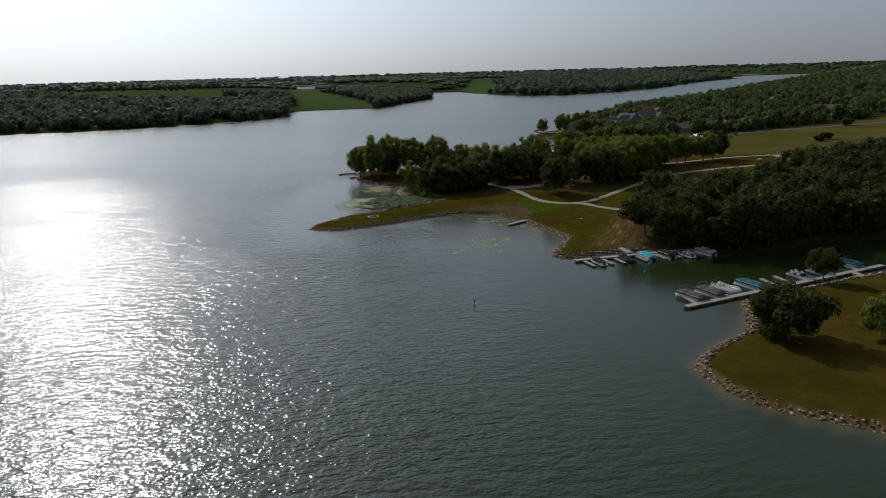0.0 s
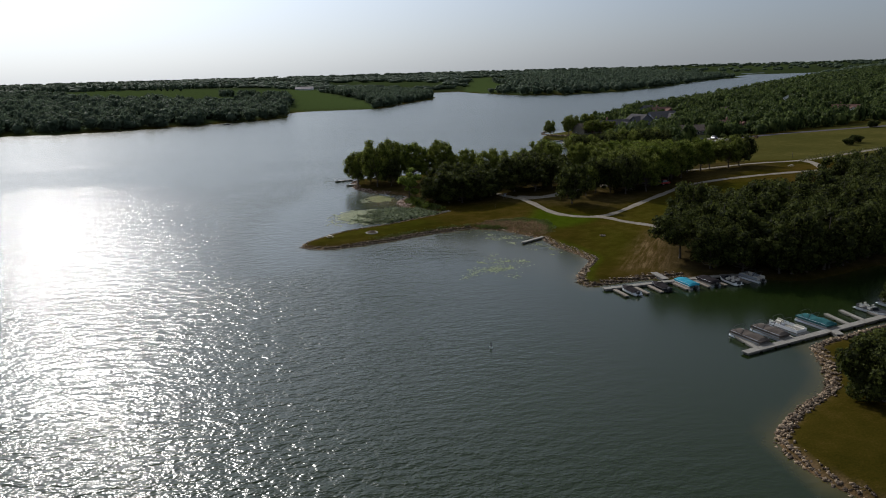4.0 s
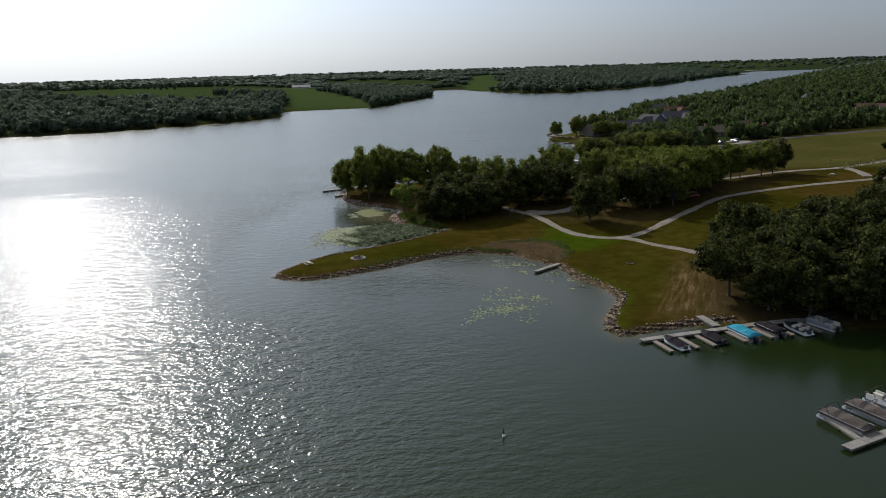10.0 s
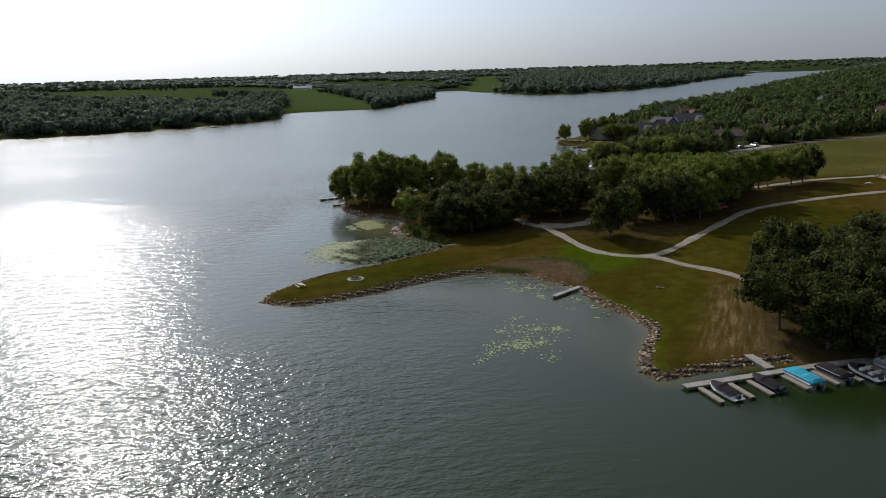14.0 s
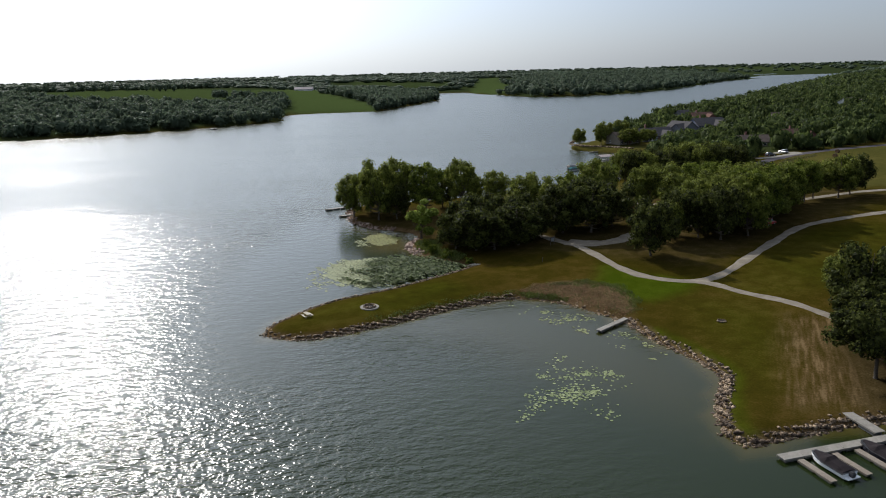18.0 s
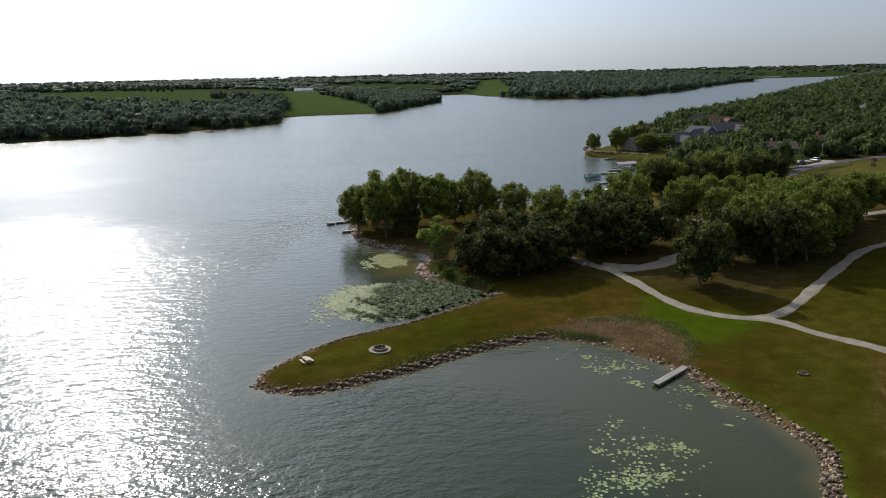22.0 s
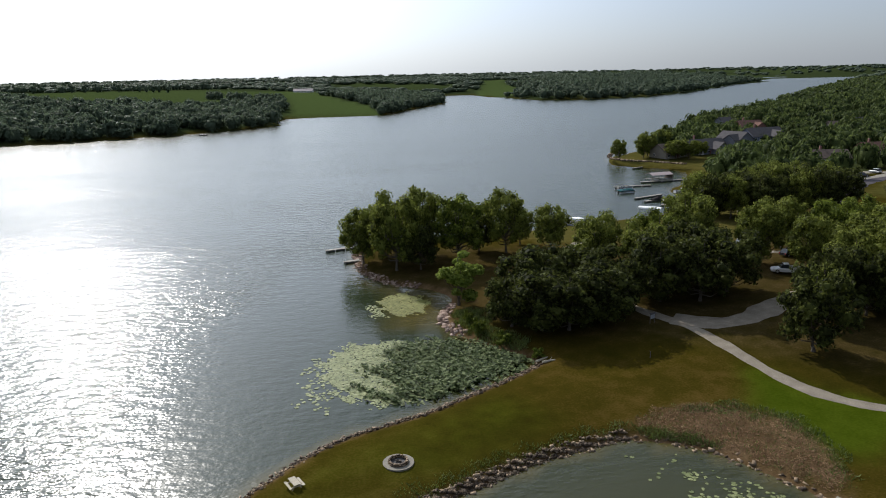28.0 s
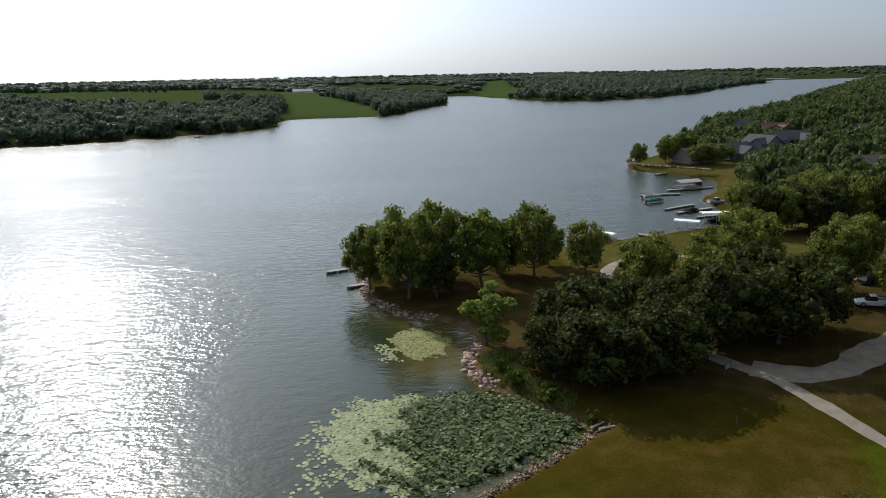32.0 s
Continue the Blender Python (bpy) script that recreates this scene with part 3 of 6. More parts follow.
WAVE_HEIGHT = 0.78
gx = steps((-4, 132), 1.05, 1.12)
gy = steps((-112, 146), 1.05, 1.08)
ground_mesh, vx, vy = sheet("ground", gx, gy, ground_z, ground_material())
vd, vw = shore(vx, vy)
LAWN_EAST = [(78, 30), (74, 8), (74, -8), (84, 4), (92, 20), (86, 34), (100, 44), (120, 62), (150, 72), (150, 50), (118, 28), (96, 26)]
SPIT_LAWN = [(3, 29), (8, 38), (20, 46), (34, 54), (40, 46), (30, 38), (14, 30)]
weight(ground_mesh, "green", np.maximum.reduce([zone(GREEN_PATCH, vx, vy, 3.5), 0.2 * zone(LAWN_EAST, vx, vy, 5), 0.26 * zone(SPIT_LAWN, vx, vy, 4), 0.75 * (1 - soft(away(SHORE_BANK[4:12], vx, vy), 1.6, 4.2)) * 0.8]))
weight(ground_mesh, "bare", np.maximum(0.85 * zone(BARE_TRACK, vx, vy, 4), 0))
weight(ground_mesh, "prairie", np.maximum(zone(PRAIRIE_FIELD, vx, vy, 6), 0.9 * zone(MARINA_LAWN, vx, vy, 5)))
weight(ground_mesh, "litter", np.maximum(0.6 * zone(GROVE_FLOOR, vx, vy, 6), zone(WOOD_FLOOR, vx, vy, 4)) * (vd > 0))
VILLAGE_FLOOR = [(178, 262), (186, 300), (178, 330), (205, 410), (318, 600), (330, 640), (700, 640), (700, 300), (430, 282), (308, 248), (250, 225), (200, 214)]
weight(ground_mesh, "forest", np.maximum.reduce([vw * soft(vd, 1, 6), soft(vx, 480, 640), 0.85 * zone(VILLAGE_FLOOR, vx, vy, 6)]))
fields = soft(np.sin(vx * 0.0051 + 0.6) * np.sin(vy * 0.0043 + vx * 0.0012), 0.35, 0.5) * soft(vy, 1300, 1700)
weight(ground_mesh, "crop", np.maximum.reduce([zone(WEST_CROP, vx, vy, 4), 0.72 * zone(WEST_MEADOW, vx, vy, 25), 0.9 * zone(FAR_MEADOW, vx, vy, 8), 0.35 * fields]) * (vd > 1))
REED_MUD = [(50, 43.5), (57, 46.5), (64, 45), (69, 40), (69, 33), (67, 26), (60, 33), (54, 40)]
weight(ground_mesh, "mud", np.maximum(0.9 * zone(REED_MUD, vx, vy, 1.5), 1 - soft(vd, 0.3, 1.8)) * (vx < 133) * (vy < 147) * ~((vx > 88) & (vy > -40) & (vy < 0)))
tagged(new("ground", ground_mesh), "dry olive-green grass ground round a lake", "ground", kind="structure")

wx, wy = steps((-20, 190), 3.0, 1.12), steps((-120, 190), 3.0, 1.12)
water_mesh, ux, uy = sheet("water", wx, wy, lambda a, c: np.zeros(len(a)), water_material())
ud, _ = shore(ux, uy)
INNER_BAY = [(19, 29), (48, 42), (66, 26), (71, 2), (64, -18), (48, 2), (36, 18)]
INLET = [(32, 57), (42, 66), (34, 78), (29, 88), (33, 102), (26, 112), (14, 128), (16, 100), (20, 62)]
LEE = [(-6, 5), (-13, 30), (-16, 55), (-12, 95), (0, 140), (45, 75), (20, 50), (10, 25), (10, 8)]
weight(water_mesh, "calm", np.maximum.reduce([0.76 * zone(LEE, ux, uy, 9), 0.985 * zone(INNER_BAY, ux, uy, 12), 0.85 * zone(INLET, ux, uy, 6), 0.96 * soft(ux + 0.25 * uy, -16, 56) * soft(-uy, -40, 5), 0.5 * soft(np.hypot(ux - 18, uy + 60), 100, 320)]))
weight(water_mesh, "breeze", 0.20 + 0.05 * soft(np.hypot(ux - 18, uy + 60), 120, 520))
weight(water_mesh, "shallow", np.maximum.reduce([0.3 * zone(INNER_BAY, ux, uy, 10), (1 - soft(-ud, 0.2, 2.6)), 0.9 * zone([(19, 86), (31, 84), (33, 103), (26, 111), (13, 128), (14, 118), (20, 108)], ux, uy, 4)]) * (ux < 220))
tagged(new("water", water_mesh), "rippled green-grey lake water with sun glitter", "water", kind="structure")


# ---------------------------------------------------------------- roads
def lane(name, points, half, mat, label, lift=0.07):
    c = curve(points, 1.6)
    t = np.gradient(c, axis=0)
    t /= np.hypot(t[:, 0], t[:, 1])[:, None] + 1e-9
    nrm = np.stack([-t[:, 1], t[:, 0]], 1)
    cols = np.linspace(-1, 1, 7)
    wob = 1 + 0.13 * np.sin(np.arange(len(c)) * 0.7) + 0.1 * np.sin(np.arange(len(c)) * 1.9 + 1)
    vs, k = [], len(cols)
    for u in cols:
        q = c + nrm * (u * half * wob)[:, None]
        z = ground_z(q[:, 0], q[:, 1]) + (lift if abs(u) < 0.99 else -0.12)
        vs.append(np.column_stack([q, z]))
    vs = np.stack(vs, 1).reshape(-1, 3)
    i = (np.arange(len(c) - 1)[:, None] * k + np.arange(k - 1)[None, :]).ravel()
    f = np.stack([i + 1, i, i + k, i + k + 1], 1)
    return tagged(new(name, raw_mesh(name, vs, f, mat, True)), label, "road", kind="structure")


lane("road", ROAD_MAIN, 1.45, GRAVEL, "pale gravel road winding through the park")
lane("road", ROAD_LOWER, 1.3, GRAVEL, "narrow pale gravel track across the lawn", 0.08)
lane("road", ROAD_UPPER, 1.7, GRAVEL, "pale gravel road beside the prairie field", 0.09)
lane("road", ROAD_SPUR, 1.9, GRAVEL, "short gravel spur off the park road", 0.10)
lane("road", ROAD_BEACH, 1.6, GRAVEL, "sandy loop road behind the shade trees", 0.065)
lane("road", DRIVE, 3.1, GRAVEL, "wide gravel parking drive under the trees", 0.085)
lane("road", ASPHALT_ROAD, 3.5, ASPHALT, "curving dark asphalt road past the houses", 0.09)
lane("road", [(190, 203), (200, 204), (214, 210), (207, 218)], 3.0, CONCRETE, "pale concrete driveway apron beside the road", 0.12)


# ---------------------------------------------------------------- trees
_p = (1 + 5 ** 0.5) / 2
ICO_V = np.array([(-1, _p, 0), (1, _p, 0), (-1, -_p, 0), (1, -_p, 0), (0, -1, _p), (0, 1, _p), (0, -1, -_p), (0, 1, -_p), (_p, 0, -1), (_p, 0, 1), (-_p, 0, -1), (-_p, 0, 1)]) / math.hypot(1, _p)
ICO_F = np.array([(0, 11, 5), (0, 5, 1), (0, 1, 7), (0, 7, 10), (0, 10, 11), (1, 5, 9), (5, 11, 4), (11, 10, 2), (10, 7, 6), (7, 1, 8),
                  (3, 9, 4), (3, 4, 2), (3, 2, 6), (3, 6, 8), (3, 8, 9), (4, 9, 5), (2, 4, 11), (6, 2, 10), (8, 6, 7), (9, 8, 1)])


def leaves(r, centers, radii, n, size, flat=0.8, jitter=0.75):
    """Many small folded leaf clumps on the skins of lobes: vertices and quads."""
    k = r.choice(len(centers), n, p=radii ** 2 / (radii ** 2).sum())
    d = r.normal(size=(n, 3))
    d /= np.linalg.norm(d, axis=1)[:, None]
    pos = centers[k] + d * (radii[k] * r.uniform(0.72, 1.12, n))[:, None] * np.array([1, 1, flat])
    nrm = d + r.normal(size=(n, 3)) * jitter + np.array([0, 0, 0.25])
    nrm /= np.linalg.norm(nrm, axis=1)[:, None]
    u = np.cross(nrm, r.normal(size=(n, 3)))
    u /= np.linalg.norm(u, axis=1)[:, None] + 1e-9
    w = np.cross(nrm, u)
    s = size * r.uniform(0.55, 1.35, n)[:, None]
    v = np.stack([pos - u * s, pos - w * s * 0.62 + nrm * s * 0.25, pos + u * s, pos + w * s * 0.62 + nrm * s * 0.2], 1).reshape(-1, 3)
    return v, np.arange(4 * n).reshape(-1, 4)


def tree_kind(name, seed, radius, height, mat, label, trunk_share=0.2, lobes=13, count=2600, size=0.40, low=0.24, upright=1.0):
    """A tree with a tapered trunk, limbs and a crown of leaf clumps, standing at the origin; copied later."""
    r = np.random.default_rng(seed)
    base = new(name)
    base.empty_display_size = 0.5
    mid, half = height * (1 + low) / 2, height * (1 - low) / 2
    a = np.arange(lobes) * 2.39996 + r.uniform(-0.5, 0.5, lobes)
    h = np.linspace(-0.72, 0.78, lobes) + r.uniform(-0.12, 0.12, lobes)
    spread_r = np.sqrt(np.clip(1 - h ** 2, 0.05, 1)) * np.sqrt(r.uniform(0.22, 0.86, lobes))
    cen = np.stack([np.cos(a) * spread_r * radius, np.sin(a) * spread_r * radius, mid + h * half * 0.9 * upright], 1)
    cen = np.vstack([cen, [[0, 0, mid]]])
    rad = np.append(radius * r.uniform(0.17, 0.34, lobes), radius * 0.55)
    rad = np.minimum(rad, height * 0.28)
    v, f = leaves(r, cen, rad, count, size)
    cv, cf, o = [], [], 0
    for c, q in zip(cen, rad):
        b = ICO_V * (1 + r.uniform(-0.2, 0.15, (12, 1)))
        cv.append(c + b * q * 0.66 * np.array([1, 1, 0.8]))
        cf.append(ICO_F + o)
        o += len(b)
    tri = np.vstack(cf)
    m = bpy.data.meshes.new("crown")
    allv = np.vstack([np.vstack(cv), v])
    m.from_pydata(allv.tolist(), [], tri.tolist() + (f + o).tolist())
    m.materials.append(mat)
    part("crown", m, mat, base)
    s = Shape()
    tr = 0.035 * height * (0.5 + trunk_share)
    bend = r.normal(size=2) * 0.25
    pts = [(0, 0, -0.5), (0, 0, 0.4), (bend[0] * 0.5, bend[1] * 0.5, height * low), (bend[0], bend[1], mid), (bend[0] * 1.5, bend[1] * 1.5, height * 0.86)]
    rr = [tr * 1.5, tr, tr * 0.8, tr * 0.55, tr * 0.15]
    for i in range(4):
        s.tube(pts[i], pts[i + 1], rr[i], rr[i + 1], 7)
    for i, c in enumerate(cen[:-1]):
        z0 = height * low * 0.75 + (c[2] - height * low * 0.75) * 0.35
        p0, p1 = Vector((bend[0] * 0.6, bend[1] * 0.6, z0)), Vector(c)
        k = p0.lerp(p1, 0.5) + Vector((0, 0, -0.06 * height))
        s.tube(p0, k, tr * 0.38, tr * 0.24, 4).tube(k, p1, tr * 0.24, tr * 0.07, 4)
    part("trunk", s, BARK, base)
    return tagged(base, label, "tree")


KINDS = {
    'oak': [tree_kind("oak_tree", 21 + i, 6.3, 13.5, OAK_LEAF, "broad green oak tree with dense dark foliage", lobes=34 + 2 * i, count=4600, size=0.31, low=0.10) for i in range(4)],
    'dark': [tree_kind("oak_tree", 41 + i, 6.2, 12.8, SHADED_DARK_LEAF, "dense dark green shade tree on the bank", lobes=34 + 2 * i, count=3200, size=0.37, low=0.05) for i in range(4)],
    'maple': [tree_kind("maple_tree", 61 + i, 5.6, 14.5, BRIGHT_LEAF, "tall bright green maple tree in the park", lobes=34 + 2 * i, count=4600, size=0.31, low=0.12) for i in range(3)],
    'open': [tree_kind("oak_tree", 101 + i, 6.4, 12.0, SHADED_DARK_LEAF, "spreading dark oak with bare lower trunk", lobes=30, count=4600, size=0.31, low=0.26) for i in range(2)],
    'young': [tree_kind("willow_tree", 81, 3.6, 11.0, YOUNG_LEAF, "young light yellow-green tree at the rocky shore", lobes=12, count=2400, size=0.34, low=0.08)],
    'bush': [tree_kind("mulberry_tree", 91, 5.8, 9.6, SHADED_DARK_LEAF, "low spreading round tree on the grassy point", lobes=30, count=7000, size=0.30, low=0.02)],
    'shrub': [tree_kind("shrub", 95, 1.5, 2.2, BRIGHT_LEAF, "small green shrub at the water's edge", lobes=8, count=700, size=0.2, low=0.02)],
}
PROTOS = [o for k in KINDS.values() for o in k]
USED = set()


def plant(kind, x, y, size=1.0, tall=1.0, group="", sink=0.0):
    """Stand a tree of a kind on the ground; the first of each variety is the original, the rest are copies."""
    src = KINDS[kind][rnd.randrange(len(KINDS[kind]))]
    m = pose(x, y, gz(x, y) - sink, 0, 0, rnd.uniform(0, 360))
    t = src if src.name not in USED else copy_thing(src, m)
    USED.add(src.name)
    t.matrix_basis = m @ Matrix.Diagonal((size, size, tall, 1))
    if group:
        tagged(t, group=group)
    return t


# peninsula, with tall trees at its tip and a thick clump of oaks by the inlet
for x, y, k, s, h in [(14.8, 131.5, 'oak', .86, 1.0), (22.5, 122, 'oak', .98, 1.32), (29.5, 131, 'oak', .98, 1.28), (37.5, 123.5, 'maple', 1.05, 1.12),
                      (49.5, 128.5, 'oak', .92, 1.16), (60, 126, 'oak', .75, .86), (20, 136, 'oak', .85, 1.05), (28, 121, 'dark', .7, .8),
                      (43.5, 133, 'dark', .7, .9), (55, 138, 'oak', .6, .72)]:
    plant(k, x, y, s, h * 1.05, "trees on the peninsula")
plant('young', 33.6, 95.5, 1.25, 1.02)
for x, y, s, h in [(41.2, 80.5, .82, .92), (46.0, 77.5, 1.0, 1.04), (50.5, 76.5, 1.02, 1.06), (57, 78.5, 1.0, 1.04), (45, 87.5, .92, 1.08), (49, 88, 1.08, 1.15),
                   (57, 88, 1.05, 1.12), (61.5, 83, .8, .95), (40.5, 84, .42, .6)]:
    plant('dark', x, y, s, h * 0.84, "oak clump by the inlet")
for x, y, k, s, h in [(64.5, 105, 'oak', .85, 1.05), (70.5, 85.5, 'dark', 1.05, 1.04), (77.5, 83.5, 'dark', 1.1, 1.06), (84.5, 87, 'dark', 1.0, 1.0),
                      (79.5, 94, 'dark', .9, 1.05), (71, 95, 'oak', .85, 1.0), (87.5, 112, 'oak', 1.0, 1.12), (93, 123, 'maple', .95, .98),
                      (80, 110, 'maple', .9, .85), (99.2, 101.6, 'oak', .82, 1.02), (111, 113, 'oak', .9, .95), (83.5, 58, 'dark', .92, 1.08), (95.5, 71, 'dark', .8, .98), (91, 67.5, 'oak', .62, .8), (100, 69, 'dark', .75, .95),
                      (104, 65.5, 'dark', .85, 1.1), (118, 73, 'maple', 1.0, 1.05), (133.5, 91, 'oak', .85, .95),
                      (120, 88, 'oak', 1.05, 1.05), (117, 79, 'maple', .9, 1.05), (103, 77, 'oak', .85, .98),
                      (110.5, 74, 'oak', .9, 1.08), (112, 84, 'oak', 1.0, 1.05), (127, 82, 'maple', 1.0, 1.02), (126, 93, 'oak', .9, 1.0),
                      (139, 95, 'oak', .8, .95), (151.5, 102.5, 'oak', .72, .86), (158.5, 101, 'oak', .85, .98), (165, 105, 'dark', .9, .98),
                      (145.5, 97.5, 'maple', .8, .9), (113, 97, 'maple', .95, .98), (105, 92, 'oak', .8, .95), (122, 103, 'maple', .9, .95),
                      (135, 104, 'dark', .9, .95), (111.5, 66.5, 'oak', .8, 1.0), (124, 77.5, 'oak', .85, 1.0), (131.5, 83.5, 'maple', .8, .92)]:
    plant(k, x, y, s, h, "shade trees in the park")
for i in range(14):
    x, y = 116 + (i % 7) * 6.0 + rnd.uniform(-1.2, 1.2), 158 - (i % 7) * 1.2 + (i // 7) * 8 + rnd.uniform(-1.2, 1.2)
    plant(('dark', 'oak', 'dark')[i % 3], x, y, rnd.uniform(.8, .95), rnd.uniform(.98, 1.15), "tree row before the marina")
for x, y in [(140, 184), (147, 178), (153, 192), (158, 184), (150, 172)]:
    plant('oak', x, y, rnd.uniform(.7, .85), rnd.uniform(.8, .95), "trees behind the marina")
# dark wood on the bank
spots = []
tries = 0
while len(spots) < 80 and tries < 6000:
    tries += 1
    x, y = rnd.uniform(99, 225), rnd.uniform(-26, 74)
    if inside(WOOD_FLOOR, np.array([x]), np.array([y]))[0] and shore([x], [y])[0][0] > 2.0 and all(math.hypot(x - a, y - b) > 6.0 for a, b in spots):
        spots.append((x, y))
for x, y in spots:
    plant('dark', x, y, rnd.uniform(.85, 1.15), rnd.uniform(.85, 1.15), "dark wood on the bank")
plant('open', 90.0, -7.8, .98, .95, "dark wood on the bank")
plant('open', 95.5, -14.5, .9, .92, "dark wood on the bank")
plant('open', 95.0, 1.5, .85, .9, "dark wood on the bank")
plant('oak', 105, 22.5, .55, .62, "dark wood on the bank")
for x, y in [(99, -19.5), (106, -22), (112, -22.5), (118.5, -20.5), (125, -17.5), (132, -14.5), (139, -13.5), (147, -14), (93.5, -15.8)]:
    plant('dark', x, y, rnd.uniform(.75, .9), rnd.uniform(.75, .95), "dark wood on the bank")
# grassy point by the boat slips
plant('bush', 85.0, -81.5, 1.0, 1.02)
plant('open', 110.5, -52.5, .5, .7)
for x, y, k in [(238, 143, .42), (246, 149, .5), (303, 214, .55)]:
    plant('bush', x, y, k, k * .8, "bushes in the prairie field")
plant('oak', 98.5, -85, .55, .55)
# point with lone trees by the lake houses
plant('oak', 141.5, 306, .62, .82)
for x, y, s, h in [(154, 306, .75, .9), (158.5, 312, .8, .95), (166, 296, .85, .72), (172, 294, .8, .7), (181, 300, .6, .55), (176, 335, .9, .9)]:
    plant('oak', x, y, s, h, "trees by the lake houses")
for x, y in [(42.8, 67.6), (38.5, 74.2), (35.2, 80.0), (34, 84.5)]:
    plant('shrub', x, y, rnd.uniform(.8, 1.2), rnd.uniform(.7, 1.1), "shrubs along the inlet")


for spare in PROTOS:                        # varieties that no spot has taken
    if spare.name not in USED:
        for o in (*spare.children_recursive, spare):
            bpy.data.objects.remove(o)


# woods that are too far to tell tree from tree
def far_wood(name, polys, spacing, keep, label, size=(5.2, 8.4), tall=(7, 13), clumps=46, gap=0.0, mat=None, lobes=3, leaf_size=0.19):
    templates = []
    for i in range(9):
        r = np.random.default_rng(300 + i)
        a = r.uniform(0, 2 * np.pi, lobes) + np.arange(lobes) * 2.4
        d = np.sqrt((np.arange(lobes) + r.uniform(0.3, 0.9, lobes)) / lobes) * 0.74
        c = np.stack([np.cos(a) * d, np.sin(a) * d, 0.4 + 0.4 * (1 - d ** 1.6) * r.uniform(0.75, 1.15, lobes)], 1)
        c = np.vstack([c, [[0, 0, 0.42]]])
        q = np.append(r.uniform(0.17, 0.33, lobes), 0.8)
        v, f = leaves(r, c, q, clumps, leaf_size, 0.6, 0.4)
        b = np.vstack([c[j] + ICO_V @ np.array(Euler(r.uniform(0, 6, 3)).to_matrix()).T * (1 + r.uniform(-0.14, 0.14, (12, 1))) * q[j] * np.array([0.82, 0.82, 0.5]) for j in range(lobes + 1)])
        bf = np.vstack([ICO_F + 12 * j for j in range(lobes + 1)])
        t = np.vstack([f[:, [0, 1, 2]], f[:, [0, 2, 3]]]) + len(b)
        templates.append((np.vstack([b, v]), np.vstack([bf, t])))
    vs, fs, o = [], [], 0
    r = np.random.default_rng(500 + len(name))
    for poly in polys:
        p = np.array(poly, float)
        (x0, y0), (x1, y1) = p.min(0), p.max(0)
        xs, ys = np.meshgrid(np.arange(x0, x1, spacing), np.arange(y0, y1, spacing))
        x = xs.ravel() + r.uniform(-0.8, 0.8, xs.size) * spacing
        y = ys.ravel() + r.uniform(-0.8, 0.8, xs.size) * spacing
        ok = inside(p, x, y)
        x, y = x[ok], y[ok]
        d, _ = shore(x, y)
        ok = (d > 3) & keep(x, y) & (r.uniform(size=len(x)) > gap)
        x, y = x[ok], y[ok]
        z = ground_z(x, y)
        for px, py, pz in zip(x, y, z):
            v, f = templates[r.integers(9)]
            a, s, h = r.uniform(0, 6.28), r.uniform(*size) * min(spacing, 26) / 9, r.uniform(*tall)
            ca, sn = math.cos(a) * s, math.sin(a) * s
            vs.append(np.stack([px + v[:, 0] * ca - v[:, 1] * sn, py + v[:, 0] * sn + v[:, 1] * ca, pz - 0.6 + v[:, 2] * h], 1))
            fs.append(f + o)
            o += len(v)
    return tagged(new(name, raw_mesh(name, np.vstack(vs), np.vstack(fs), mat or HAZED_LEAF)), label, "woods", kind="stuff")


HOUSE_SITES = [(330, 290, 24), (318, 272, 18), (172, 292, 14), (190, 296, 15), (214, 308, 14), (240, 345, 12), (252, 362, 12), (286, 350, 12), (306, 358, 12), (250, 415, 10), (167, 302, 9), (183, 306, 12), (205, 314, 11), (232, 326, 12), (262, 372, 12), (280, 352, 11), (240, 252, 13), (214, 243, 10), (300, 330, 11),
               (255, 420, 10), (351, 303, 22), (330, 410, 10), (380, 470, 10), (208, 222, 9), (225, 240, 7)]


def clear_village(x, y):
    ok = np.ones(len(x), bool)
    for hx, hy, hr in HOUSE_SITES:
        ok &= np.hypot(x - hx, y - hy) > hr * 0.8
    ok &= away(ASPHALT_ROAD, x, y) > 8
    ok &= zone(PRAIRIE_FIELD, x, y, 1) < 0.5
    ok &= ~((x < 178) & (y > 262) & (y < 326))
    return ok


def clear_west(x, y):
    return (zone(WEST_CROP, x, y, 1) < 0.5) & (zone(WEST_MEADOW, x, y, 1) < 0.5) & (zone(FAR_MEADOW, x, y, 1) < 0.5) & (np.hypot(x + 102, y - 1350) > 60)


far_wood("village_trees", [[(150, 225), (166, 262), (180, 290), (160, 345), (190, 400), (240, 486), (318, 600), (560, 600), (560, 300), (430, 275), (308, 240),
                            (262, 223), (205, 202), (172, 190), (158, 196)]], 8.5, clear_village, "crowded green trees round the lake houses", gap=0.2, mat=RIDGE_LEAF,
         size=(4.2, 7.4), tall=(7, 13), clumps=130, lobes=5, leaf_size=0.14)
far_wood("ridge_woods", [[(330, 600), (430, 690), (565, 860), (800, 1150), (1050, 1440), (1500, 1460), (1200, 300), (560, 300), (560, 600)]], 17,
         lambda x, y: zone(PRAIRIE_FIELD, x, y, 1) < 0.5, "rolling green woods along the lake's east side", gap=0.04, tall=(8, 13), size=(4.0, 5.6), clumps=44, lobes=3, leaf_size=0.16, mat=RIDGE_LEAF)
